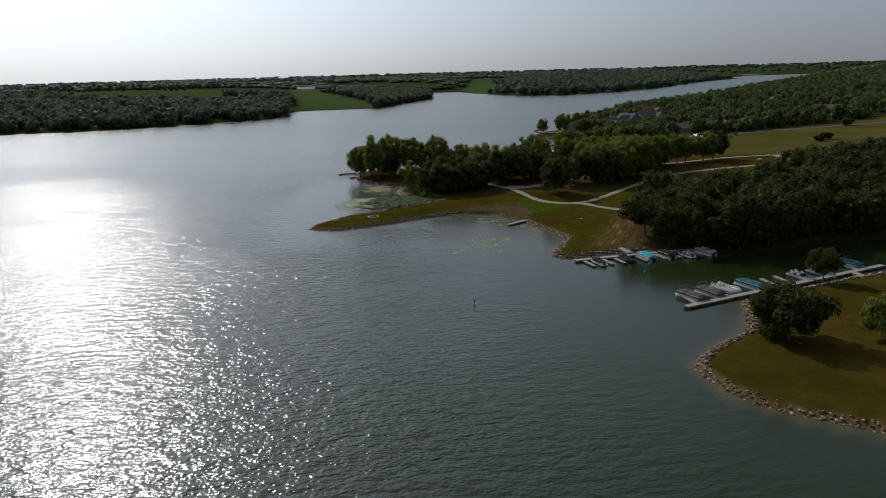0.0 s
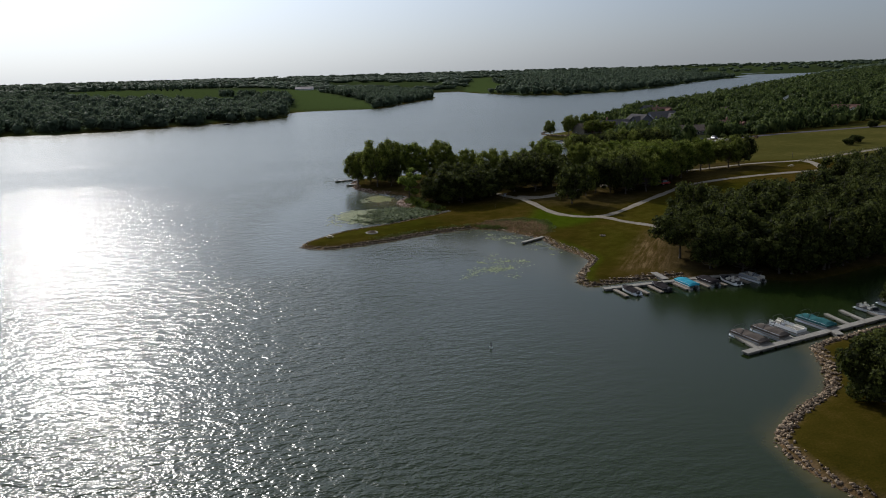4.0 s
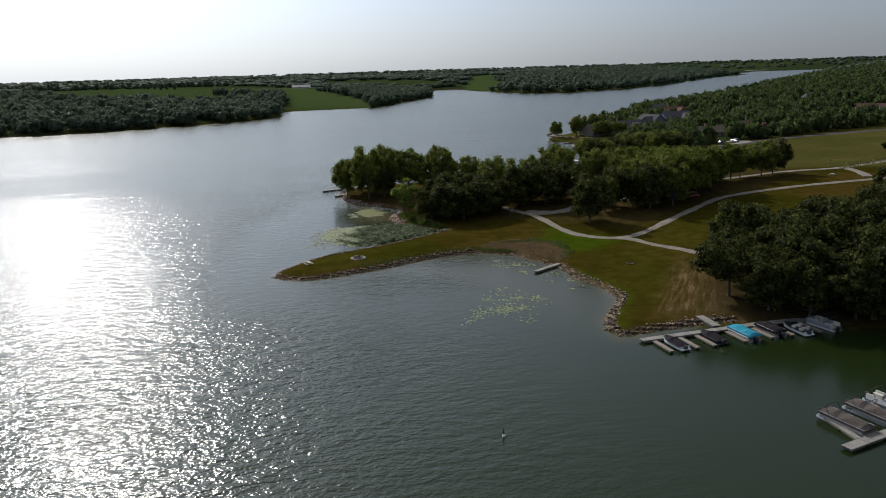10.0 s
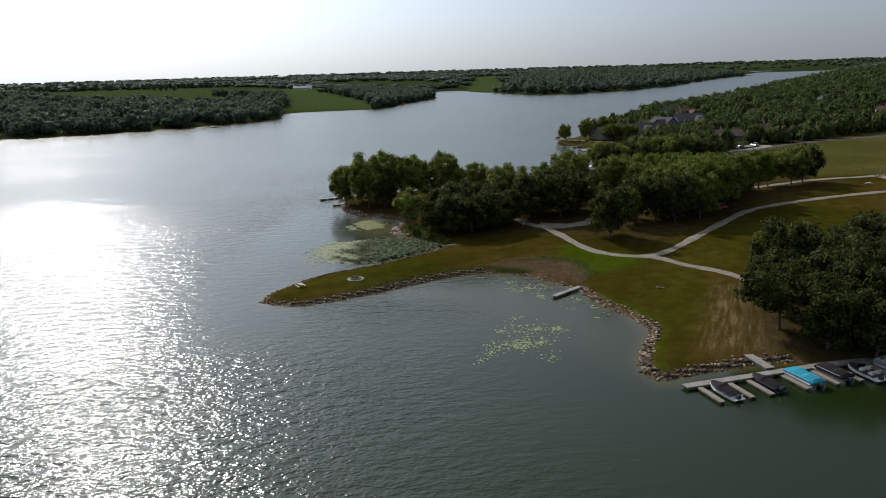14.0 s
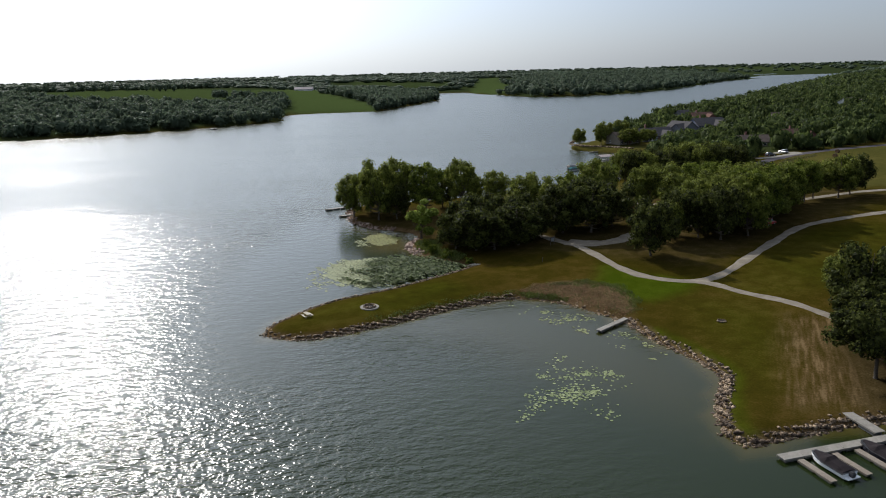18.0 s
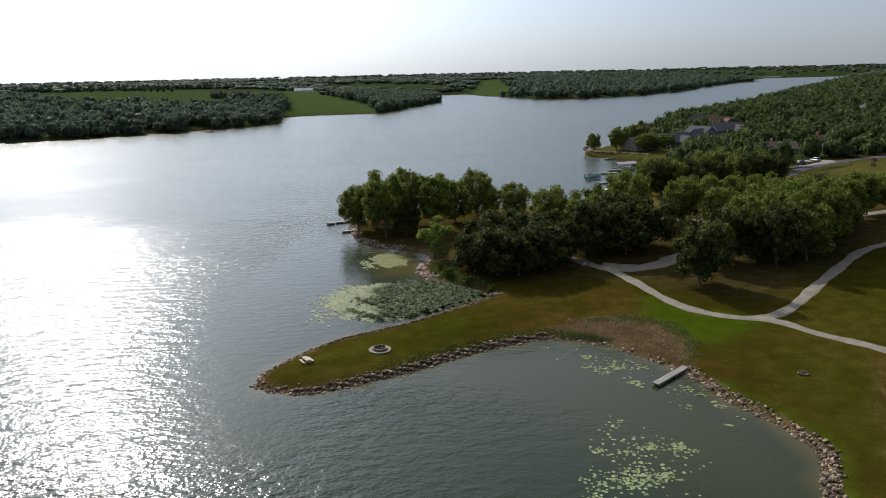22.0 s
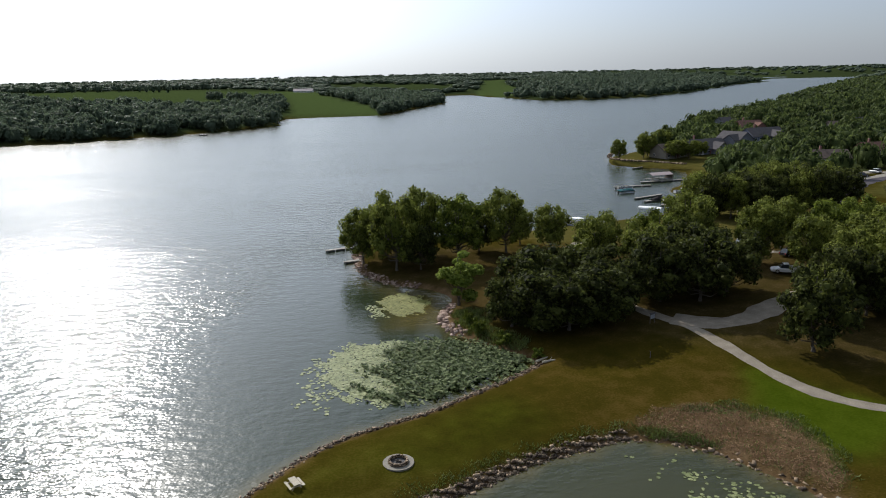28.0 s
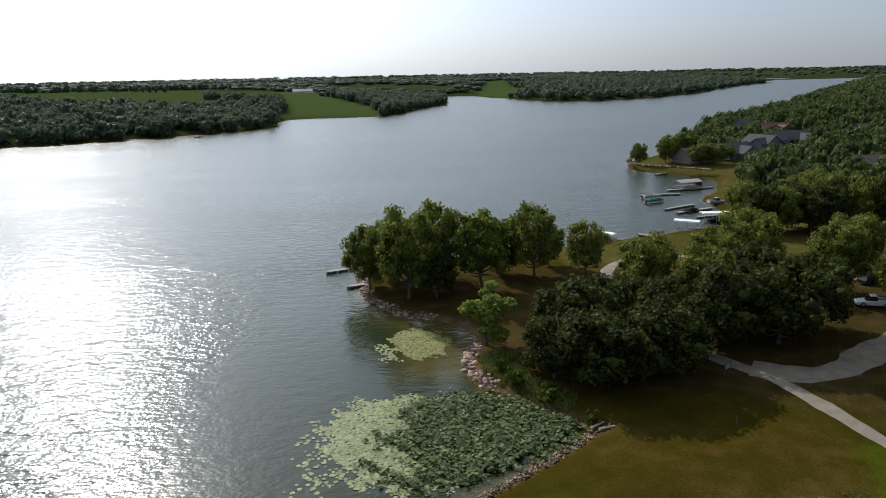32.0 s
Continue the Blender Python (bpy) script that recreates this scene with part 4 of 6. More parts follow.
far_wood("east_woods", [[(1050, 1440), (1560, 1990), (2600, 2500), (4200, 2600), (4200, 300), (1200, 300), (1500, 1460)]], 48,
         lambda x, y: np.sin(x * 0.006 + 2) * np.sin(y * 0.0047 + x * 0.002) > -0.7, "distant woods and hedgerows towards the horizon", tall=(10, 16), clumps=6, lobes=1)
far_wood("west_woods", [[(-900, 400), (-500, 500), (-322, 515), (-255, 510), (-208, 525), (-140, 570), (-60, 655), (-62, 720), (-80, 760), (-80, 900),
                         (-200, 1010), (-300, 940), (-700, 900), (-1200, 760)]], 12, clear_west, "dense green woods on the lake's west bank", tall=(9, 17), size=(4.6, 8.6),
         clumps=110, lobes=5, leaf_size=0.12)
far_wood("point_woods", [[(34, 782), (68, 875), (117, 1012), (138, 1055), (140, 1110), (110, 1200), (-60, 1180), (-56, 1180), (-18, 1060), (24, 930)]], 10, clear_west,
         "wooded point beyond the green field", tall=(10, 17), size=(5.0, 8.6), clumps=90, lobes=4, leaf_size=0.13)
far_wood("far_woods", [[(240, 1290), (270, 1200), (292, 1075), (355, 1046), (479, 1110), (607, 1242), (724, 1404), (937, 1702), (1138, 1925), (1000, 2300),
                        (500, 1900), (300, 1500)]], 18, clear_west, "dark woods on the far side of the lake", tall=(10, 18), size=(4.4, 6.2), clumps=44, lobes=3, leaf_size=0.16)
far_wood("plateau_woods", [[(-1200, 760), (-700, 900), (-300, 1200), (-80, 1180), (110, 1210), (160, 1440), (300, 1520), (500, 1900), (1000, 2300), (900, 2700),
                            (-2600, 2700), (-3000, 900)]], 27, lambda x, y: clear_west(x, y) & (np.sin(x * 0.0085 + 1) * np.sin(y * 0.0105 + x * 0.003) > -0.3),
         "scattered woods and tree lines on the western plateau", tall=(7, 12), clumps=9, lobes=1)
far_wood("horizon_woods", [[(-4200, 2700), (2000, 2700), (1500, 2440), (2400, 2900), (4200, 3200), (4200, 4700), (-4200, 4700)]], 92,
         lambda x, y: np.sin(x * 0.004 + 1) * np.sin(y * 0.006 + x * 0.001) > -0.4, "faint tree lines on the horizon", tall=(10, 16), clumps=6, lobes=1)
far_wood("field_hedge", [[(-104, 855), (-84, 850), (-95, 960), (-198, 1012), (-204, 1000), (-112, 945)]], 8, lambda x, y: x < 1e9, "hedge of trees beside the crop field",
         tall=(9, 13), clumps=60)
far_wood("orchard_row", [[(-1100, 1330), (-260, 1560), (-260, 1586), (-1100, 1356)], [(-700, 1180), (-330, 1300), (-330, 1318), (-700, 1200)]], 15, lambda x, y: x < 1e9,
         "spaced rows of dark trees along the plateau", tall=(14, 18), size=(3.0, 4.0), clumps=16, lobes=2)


# ---------------------------------------------------------------- docks
def along(p, q):
    """Length and heading in degrees from p to q."""
    return math.hypot(q[0] - p[0], q[1] - p[1]), math.degrees(math.atan2(q[1] - p[1], q[0] - p[0]))


def dock(p, q, width, label, sections=3, deck=DECK, top=0.5, group="", posts=False):
    """A floating dock of deck sections on dark floats, from p to q."""
    n, turn = along(p, q)
    base = new("dock")
    base.matrix_basis = pose(p[0], p[1], 0, 0, 0, turn)
    s = n / sections
    for i in range(sections):
        part("deck_section", Shape().box((i * s + s / 2, 0, top - 0.02), (s - 0.04, width, 0.06)), deck, base)
        fr = Shape().box((i * s + s / 2, width / 2 - 0.05, top - 0.13), (s - 0.06, 0.08, 0.17)).box((i * s + s / 2, -width / 2 + 0.05, top - 0.13), (s - 0.06, 0.08, 0.17))
        part("edge_beam", fr, deck, base)
        part("float", Shape().box((i * s + s / 2, 0, top - 0.42), (s * 0.8, width * 0.82, 0.48), 0, 0.96), DOCK_SIDE, base)
    if posts:
        for x in (0.3, n - 0.3):
            for y in (-width / 2 - 0.06, width / 2 + 0.06):
                part("post", Shape().tube((x, y, -2), (x, y, top + 0.7), 0.05, n=6), ALU, base)
    return tagged(base, label, "dock", group)


dock((58.7, 19.8), (65.7, 25.0), 1.05, "weathered grey wooden fishing dock at the shore", 2, posts=False)
dock((66.2, -24.0), (77.4, -22.3), 1.3, "weathered grey main dock of the boat slips", 4, group="slips by the bank")
dock((81.2, -21.7), (89.2, -20.5), 1.3, "weathered grey main dock of the boat slips", 3, group="slips by the bank")
dock((77.4, -22.3), (81.2, -21.7), 1.3, "weathered grey dock section beside dark boats", 1, group="slips by the bank")
dock((89.2, -20.5), (104, -19.6), 1.5, "weathered grey dock in the shade of trees", 4, group="slips by the bank")
dock((80.4, -14.4), (81.1, -20.8), 1.5, "grey gangway from the rocky bank", 2, group="slips by the bank", top=0.75)
for x, y in [(68.3, -24.6), (73.0, -23.9), (76.1, -23.5), (81.9, -22.7), (86.9, -22.0), (90.8, -21.5), (96.2, -21.0)]:
    dock((x, y), (x + 0.98, y - 4.8), 0.85, "narrow weathered finger dock between moored boats", 2, DECK_TAN, 0.4, "slips by the bank")
RD = (0.946, 0.324)


def rd(s, off=0.0):
    """A place s metres along the point's dock and off metres out from it."""
    return (76.8 + RD[0] * s - RD[1] * off * 0.35, -61.0 + RD[1] * s + RD[0] * off)


dock(rd(0), rd(16), 1.3, "long pale grey dock at the grassy point", 5, group="slips at the point")
dock(rd(16), rd(32), 1.3, "long pale grey dock at the grassy point", 5, group="slips at the point")
dock(rd(32), rd(58), 1.3, "long pale grey dock along the cove", 8, group="slips at the point")
dock((95.8, -57.2), rd(20.2, -0.8), 1.3, "short grey gangway to the grassy point", 1, group="slips at the point", top=0.7)
dock((121.5, -52), rd(47, -0.8), 1.3, "short grey gangway to the cove bank", 1, group="slips at the point", top=0.7)
for s in (3.2, 11.6, 21.5, 25.5, 29.5, 34.0, 42.5, 50):
    dock(rd(s, 0.8), rd(s + 0.2, 6.6), 0.85, "narrow grey finger dock beside a moored boat", 2, DECK, 0.42, "slips at the point")
dock((4.7, 147.4), (12.4, 150.2), 1.3, "narrow pale dock off the wooded tip", 3, posts=True)
dock((9.8, 134.7), (15.0, 136.3), 1.3, "short pale dock off the wooded tip", 2, posts=True)


# ---------------------------------------------------------------- boats
def hull_rings(length, beam, depth, sharp=0.75, z0=0.0, n=9):
    """Cross rings of a small boat's hull from stern (x = 0) to bow."""
    rings = []
    for i in range(n):
        t = i / (n - 1)
        w = beam / 2 * (1 - max(0, (t - 0.55) / 0.45) ** 2 * sharp)
        rise = 0.25 * depth * max(0, t - 0.5) * 2
        keel = z0 - 0.22 * depth + 0.35 * depth * max(0, t - 0.6) * 2
        x = t * length
        rings.append([(x, -w, z0 + depth + rise), (x, -w * 0.9, z0 + depth * 0.3), (x, -w * 0.35, keel), (x, w * 0.35, keel), (x, w * 0.9, z0 + depth * 0.3), (x, w, z0 + depth + rise)])
    return rings


def motor(base, x, z):
    m = part("outboard_motor", Shape().loft([[(x - 0.35, -0.22, z), (x + 0.2, -0.22, z), (x + 0.2, 0.22, z), (x - 0.35, 0.22, z)],
                                             [(x - 0.42, -0.24, z + 0.35), (x + 0.2, -0.24, z + 0.35), (x + 0.2, 0.24, z + 0.35), (x - 0.42, 0.24, z + 0.35)],
                                             [(x - 0.3, -0.16, z + 0.6), (x + 0.1, -0.16, z + 0.6), (x + 0.1, 0.16, z + 0.6), (x - 0.3, 0.16, z + 0.6)]]), BLACK, base, "black outboard motor")
    part("motor_leg", Shape().box((x - 0.1, 0, z - 0.4), (0.22, 0.12, 0.9)), BLACK, m)


def pontoon(x, y, turn, label, cover=None, panel=GREY_PANEL, arch=True, top=None, length=6.9, group=""):
    """A pontoon boat with its stern at the origin: two tubes, a railed deck, seats or a canvas cover."""
    b = new("pontoon_boat")
    b.matrix_basis = pose(x, y, 0, 0, 0, turn)
    w = 2.5
    for s in (-0.85, 0.85):
        t = Shape().tube((0, s, 0.12), (length - 0.9, s, 0.12), 0.32, n=10).tube((length - 0.9, s, 0.12), (length, s, 0.3), 0.32, 0.05, 10)
        part("pontoon", t, ALU, b, "aluminium pontoon tube")
    part("deck", Shape().box((length / 2, 0, 0.5), (length - 0.3, w, 0.1)), DECK, b)
    for s in (-1, 1):
        f = Shape().box((length / 2 - 0.1, s * (w / 2 - 0.05), 0.82), (length - 1.3, 0.05, 0.5))
        pn = part("side_panel", f, panel, b)
        r = Shape().tube((0.6, s * (w / 2 - 0.05), 1.12), (length - 0.8, s * (w / 2 - 0.05), 1.12), 0.025, n=6)
        for k in range(6):
            px = 0.6 + k * (length - 1.4) / 5
            r.tube((px, s * (w / 2 - 0.05), 0.55), (px, s * (w / 2 - 0.05), 1.12), 0.025, n=6)
        part("rail", r, ALU, pn)
    part("front_panel", Shape().box((length - 0.8, 0, 0.82), (0.05, w - 0.3, 0.5)), panel, b)
    if cover:
        rings = []
        for i, (t, h) in enumerate([(0.03, 1.05), (0.1, 1.35), (0.3, 1.55), (0.42, 1.4), (0.62, 1.62), (0.85, 1.42), (0.93, 1.08)]):
            px = t * length
            e = 0.16 * math.sin(i * 2.1)
            rings.append([(px, -w / 2, 0.78), (px, -w / 2, 1.08), (px, -0.6, h - 0.05 + e * 0.3), (px, 0, h), (px, 0.6, h - 0.05 - e * 0.3), (px, w / 2, 1.08), (px, w / 2, 0.78)])
        part("canvas_cover", Shape().loft(rings), cover, b)
    else:
        for px, py, sx, sy in [(1.0, -0.75, 1.3, 0.7), (1.0, 0.75, 1.3, 0.7), (length - 2.0, -0.85, 1.9, 0.55), (length - 2.0, 0.85, 1.9, 0.55)]:
            st = part("seat", Shape().box((px, py, 0.75), (sx, sy, 0.4), 0, 0.94), SEAT, b)
            part("backrest", Shape().box((px, py + (0.24 if py > 0 else -0.24), 1.05), (sx, 0.16, 0.4), 0, 0.9), SEAT, st)
        part("helm", Shape().box((3.0, -0.8, 0.95), (0.6, 0.6, 0.8), 0, 0.8), GREY_PANEL, b)
    if top:
        part("canopy", Shape().loft([[(px, -1.2, 2.2 + dz), (px, 0, 2.36 + dz), (px, 1.2, 2.2 + dz), (px, 1.2, 2.14 + dz), (px, 0, 2.3 + dz), (px, -1.2, 2.14 + dz)]
                                     for px, dz in ((0.9, -0.1), (1.4, 0.02), (3.0, 0.08), (4.7, 0.02), (5.2, -0.1))]), top, b)
    if arch or top:
        fr = Shape()
        for px, lean in ((2.0, -0.9), (2.6, 0.5)):
            for s in (-1.18, 1.18):
                fr.tube((px, s, 0.9), (px + lean, s, 2.05), 0.045, n=6)
            fr.tube((px + lean, -1.18, 2.05), (px + lean, -0.6, 2.2), 0.045, n=6).tube((px + lean, -0.6, 2.2), (px + lean, 0.6, 2.2), 0.045, n=6)
            fr.tube((px + lean, 0.6, 2.2), (px + lean, 1.18, 2.05), 0.045, n=6)
        part("bimini_frame", fr, BLACK if not top else ALU, b)
    motor(b, -0.05, 0.35)
    return tagged(b, label, "boat", group)


def runabout(x, y, turn, label, cover=None, length=6.0, hull=WHITE, group=""):
    """A fibreglass runabout, stern at the origin, open or under a canvas cover."""
    b = new("motor_boat")
    b.matrix_basis = pose(x, y, 0, 0, 0, turn)
    beam = 2.25
    part("hull", Shape().loft(hull_rings(length, beam, 0.75)), hull, b)
    part("rub_rail", Shape().loft([[(px, -w - 0.03, z), (px, w + 0.03, z), (px, w + 0.03, z + 0.06), (px, -w - 0.03, z + 0.06)] for px, w, z in
                                  [(t * length, beam / 2 * (1 - max(0, (t - 0.55) / 0.45) ** 2 * 0.75), 0.7 + 0.19 * max(0, t - 0.5) * 2) for t in (0, 0.3, 0.55, 0.75, 0.9, 1.0)]]), BLACK, b)
    part("swim_platform", Shape().box((-0.3, 0, 0.32), (0.6, 1.9, 0.08)), hull, b)
    if cover:
        rg = []
        for t, h in [(0.05, 0.85), (0.2, 1.05), (0.42, 1.2), (0.52, 1.42), (0.66, 1.15), (0.95, 1.0)]:
            px, w = t * length, beam / 2 * (1 - max(0, (t - 0.55) / 0.45) ** 2 * 0.75) - 0.1
            rg.append([(px, -w, 0.8), (px, -w * 0.55, h), (px, 0, h + 0.06), (px, w * 0.55, h), (px, w, 0.8)])
        part("canvas_cover", Shape().loft(rg), cover, b)
    else:
        part("cockpit", Shape().box((length * 0.38, 0, 0.79), (length * 0.5, beam * 0.74, 0.05)), BLACK, b)
        for px in (0.9, 2.5):
            for py in (-0.55, 0.55):
                part("seat", Shape().box((px, py, 0.95), (0.6, 0.6, 0.35), 0, 0.9).box((px - 0.28, py, 1.2), (0.14, 0.6, 0.45), 0, 0.9), SEAT, b)
        part("windshield", Shape().loft([[(3.4, -0.95, 0.8), (3.95, 0, 0.85), (3.4, 0.95, 0.8), (3.36, 0.93, 0.8), (3.9, 0, 0.85), (3.36, -0.93, 0.8)],
                                         [(3.1, -0.85, 1.3), (3.6, 0, 1.35), (3.1, 0.85, 1.3), (3.06, 0.83, 1.3), (3.55, 0, 1.35), (3.06, -0.83, 1.3)]]), GLASS, b)
    motor(b, -0.15, 0.4)
    return tagged(b, label, "boat", group)


G1, G2 = "boats by the bank", "boats at the point"
runabout(71.66, -28.60, 104, "white runabout under a black canvas cover", DARK_COVER, 5.0, group=G1)
runabout(78.66, -27.30, 103, "dark runabout under a black canvas cover", DARK_COVER, 5.0, hull=DARK_PAINT, group=G1)
pontoon(84.66, -27.20, 103, "pontoon boat under a bright turquoise cover", BLUE_COVER, WHITE, False, group=G1, length=5.9)
pontoon(89.76, -26.20, 104, "pontoon boat under a dark canvas cover", DARK_COVER, BLACK, False, group=G1, length=5.4)
runabout(94.36, -26.30, 102, "open white runabout with dark seats", None, 5.1, group=G1)
pontoon(100.36, -25.40, 110, "grey pontoon boat with a folded top", None, GREY_PANEL, True, group=G1, length=6.0)
pontoon(79.6, -52.3, 289, "pontoon boat under a taupe canvas cover", TAN_COVER, GREY_PANEL, group=G2, length=7.0)
pontoon(84.3, -50.7, 289, "pontoon boat under a taupe canvas cover", TAN_COVER, GREY_PANEL, group=G2, length=6.7)
pontoon(88.4, -49.0, 289, "white pontoon boat with an open deck", None, WHITE, group=G2, length=6.9)
pontoon(94.6, -47.4, 289, "pontoon boat under a teal canvas cover", TEAL_COVER, GREY_PANEL, group=G2, length=7.0)
runabout(108.6, -44.2, 286, "white runabout with a dark cockpit", None, 5.8, group=G2)
runabout(114.2, -42.6, 288, "white runabout with cream seats", None, 6.0, group=G2)
pontoon(124.0, -36.5, 288, "white pontoon boat with a blue cover", TEAL_COVER, WHITE, group=G2)


# ---------------------------------------------------------------- far marina
def slip_roof(x, y, turn, length, width, h, label, mat=TRIM):
    """A boat lift under a pitched canopy on posts."""
    b = new("boat_lift")
    b.matrix_basis = pose(x, y, 0, 0, 0, turn)
    l2, w2 = length / 2, width / 2
    part("canopy", Shape().loft([[(px, -w2, h), (px, -w2 * 0.9, h + 0.35), (px, 0, h + 0.6), (px, w2 * 0.9, h + 0.35), (px, w2, h), (px, 0, h + 0.45)] for px in (-l2, l2)]), mat, b)
    for px in (-l2 * 0.85, 0, l2 * 0.85):
        for py in (-w2 * 0.92, w2 * 0.92):
            part("post", Shape().tube((px, py, -2), (px, py, h + 0.1), 0.06, n=6), ALU, b)
    part("cradle", Shape().box((0, -0.6, 0.5), (length * 0.8, 0.15, 0.2)).box((0, 0.6, 0.5), (length * 0.8, 0.15, 0.2)), ALU, b)
    return tagged(b, label, "boat lift", "lifts at the marina")


dock((113, 232), (128, 231.5), 1.3, "low grey dock off the marina lawn", 4, group="marina docks")
dock((111, 204.5), (123.5, 210.5), 1.3, "low dark dock off the marina lawn", 4, group="marina docks")
dock((112, 198), (126, 203.5), 1.4, "low grey dock with a moored runabout", 4, group="marina docks")
dock((99.5, 168.5), (107.5, 173), 1.4, "low tan dock beside the beach", 3, DECK_TAN, group="marina docks")
dock((89, 171.5), (93.2, 166.0), 1.6, "short tan dock at the beach", 2, DECK_TAN, group="marina docks")
dock((127, 240), (146, 243), 1.5, "low dock below a boathouse roof", 4, group="marina docks")
dock((139, 281), (145, 284.5), 1.2, "small dock off the lone-tree point", 2, group="marina docks")
dock((115, 190.5), (124, 192), 1.4, "low tan dock beside a canopy lift", 3, DECK_TAN, group="marina docks")
slip_roof(117.5, 184.2, -8, 8.2, 3.4, 2.6, "boat lift under a long white canopy")
slip_roof(104.8, 175.2, -35, 7.0, 3.2, 2.5, "boat lift under a small white canopy")
runabout(116, 184.6, -8, "dark runabout on a covered lift", DARK_COVER, 5.6, hull=DARK_PAINT, group="boats at the marina")
pontoon(109.8, 218, 16, "grey pontoon boat with blue canvas", TEAL_COVER, GREY_PANEL, True, group="boats at the marina")
runabout(115, 199.6, 20, "dark runabout at a low dock", DARK_COVER, 6.0, hull=DARK_PAINT, group="boats at the marina")
pontoon(112, 227, 8, "silver pontoon boat with a folded top", None, GREY_PANEL, True, group="boats at the marina")
pontoon(76.2, 168.6, -42, "tan pontoon boat with a white top at the beach", None, SEAT, True, TRIM, 6.0, group="boats at the marina")


def boathouse(x, y, turn):
    b = new("boathouse")
    b.matrix_basis = pose(x, y, 0, 0, 0, turn)
    part("roof", Shape().loft([[(px, -2.8, 2.6), (px, 0, 3.4), (px, 2.8, 2.6), (px, 2.8, 2.45), (px, 0, 3.25), (px, -2.8, 2.45)] for px in (-5, 5)]), METAL_ROOF, b)
    for px in (-4.7, -1.6, 1.6, 4.7):
        for py in (-2.5, 2.5):
            part("post", Shape().tube((px, py, -2), (px, py, 2.6), 0.09, n=6), BARK, b)
    for py in (-2.1, 2.1):
        part("deck", Shape().box((0, py, 0.6), (10, 1.1, 0.2)), DECK, b)
    part("back_wall", Shape().box((4.7, 0, 1.6), (0.15, 5.0, 1.9)), BARK, b)
    return tagged(b, "open boathouse with a pale low-pitched metal roof", "boathouse")


boathouse(137, 245.5, 12)


# ---------------------------------------------------------------- vehicles
def wheel_set(b, xs, y, r):
    for x in xs:
        for s in (-1, 1):
            t = part("wheel", Shape().tube((x, s * (y - 0.11), r), (x, s * (y + 0.11), r), r, n=14), TYRE, b)
            part("rim", Shape().tube((x, s * (y + 0.1), r), (x, s * (y + 0.125), r), r * 0.6, n=10), ALU, t)


def vehicle(x, y, turn, kind, paint, label):
    """A parked car, van or pickup with body, cabin glass and wheels."""
    b = new("pickup_truck" if kind == "pickup" else "car")
    b.matrix_basis = pose(x, y, gz(x, y) + 0.09, 0, 0, turn)
    n, w = (5.7, 1.95) if kind == "pickup" else (4.7, 1.85)
    z1 = 1.1 if kind == "pickup" else 0.98
    prof = [(-n / 2, 0.45, z1 - 0.08), (-n / 2 + 0.12, 0.36, z1), (0, 0.34, z1), (n / 2 - 1.5, 0.34, z1), (n / 2 - 0.2, 0.36, z1 - 0.14), (n / 2, 0.45, z1 - 0.35)]
    part("body", Shape().loft([[(px, -w / 2, lo), (px, -w / 2 * 1.0, hi - 0.12), (px, -w / 2 + 0.1, hi), (px, w / 2 - 0.1, hi), (px, w / 2, hi - 0.12), (px, w / 2, lo)] for px, lo, hi in prof]), paint, b)
    c0, c1 = (-0.45, 1.35) if kind == "pickup" else (-n / 2 + 0.25, 1.1)
    h = 0.78 if kind == "pickup" else 0.68
    rear = 0.12 if kind == "pickup" else 0.45
    g = part("window_glass", Shape().loft([[(c0, -w / 2 + 0.08, z1), (c1, -w / 2 + 0.08, z1), (c1, w / 2 - 0.08, z1), (c0, w / 2 - 0.08, z1)],
                                           [(c0 + rear, -w / 2 + 0.24, z1 + h), (c1 - 0.7, -w / 2 + 0.24, z1 + h), (c1 - 0.7, w / 2 - 0.24, z1 + h), (c0 + rear, w / 2 - 0.24, z1 + h)]]), GLASS, b)
    part("roof", Shape().box(((c0 + rear + c1 - 0.7) / 2, 0, z1 + h + 0.03), (c1 - 0.7 - c0 - rear + 0.1, w - 0.42, 0.08), 0, 0.94), paint, b)
    if kind == "pickup":
        part("bed", Shape().box((-n / 2 + 1.15, 0, z1 + 0.01), (1.9, w - 0.35, 0.04)), BLACK, b)
        for s in (-1, 1):
            part("bed_side", Shape().box((-n / 2 + 1.15, s * (w / 2 - 0.08), z1 + 0.1), (2.1, 0.12, 0.22)), paint, b)
        part("tailgate", Shape().box((-n / 2 + 0.1, 0, z1 + 0.08), (0.1, w - 0.2, 0.25)), paint, b)
    part("front_bumper", Shape().box((n / 2 - 0.02, 0, 0.5), (0.16, w - 0.1, 0.24)), ALU if kind == "pickup" else BLACK, b)
    part("rear_bumper", Shape().box((-n / 2 + 0.0, 0, 0.5), (0.16, w - 0.1, 0.22)), ALU if kind == "pickup" else BLACK, b)
    for s in (-1, 1):
        part("headlight", Shape().box((n / 2 - 0.06, s * (w / 2 - 0.28), z1 - 0.38), (0.14, 0.36, 0.16)), TRIM, b)
        part("tail_light", Shape().box((-n / 2 + 0.02, s * (w / 2 - 0.14), z1 - 0.2), (0.1, 0.16, 0.28)), RED_PAINT, b)
    wheel_set(b, (-n * 0.3, n * 0.31), w / 2 - 0.1, 0.4 if kind == "pickup" else 0.34)
    return tagged(b, label, "truck" if kind == "pickup" else "car")


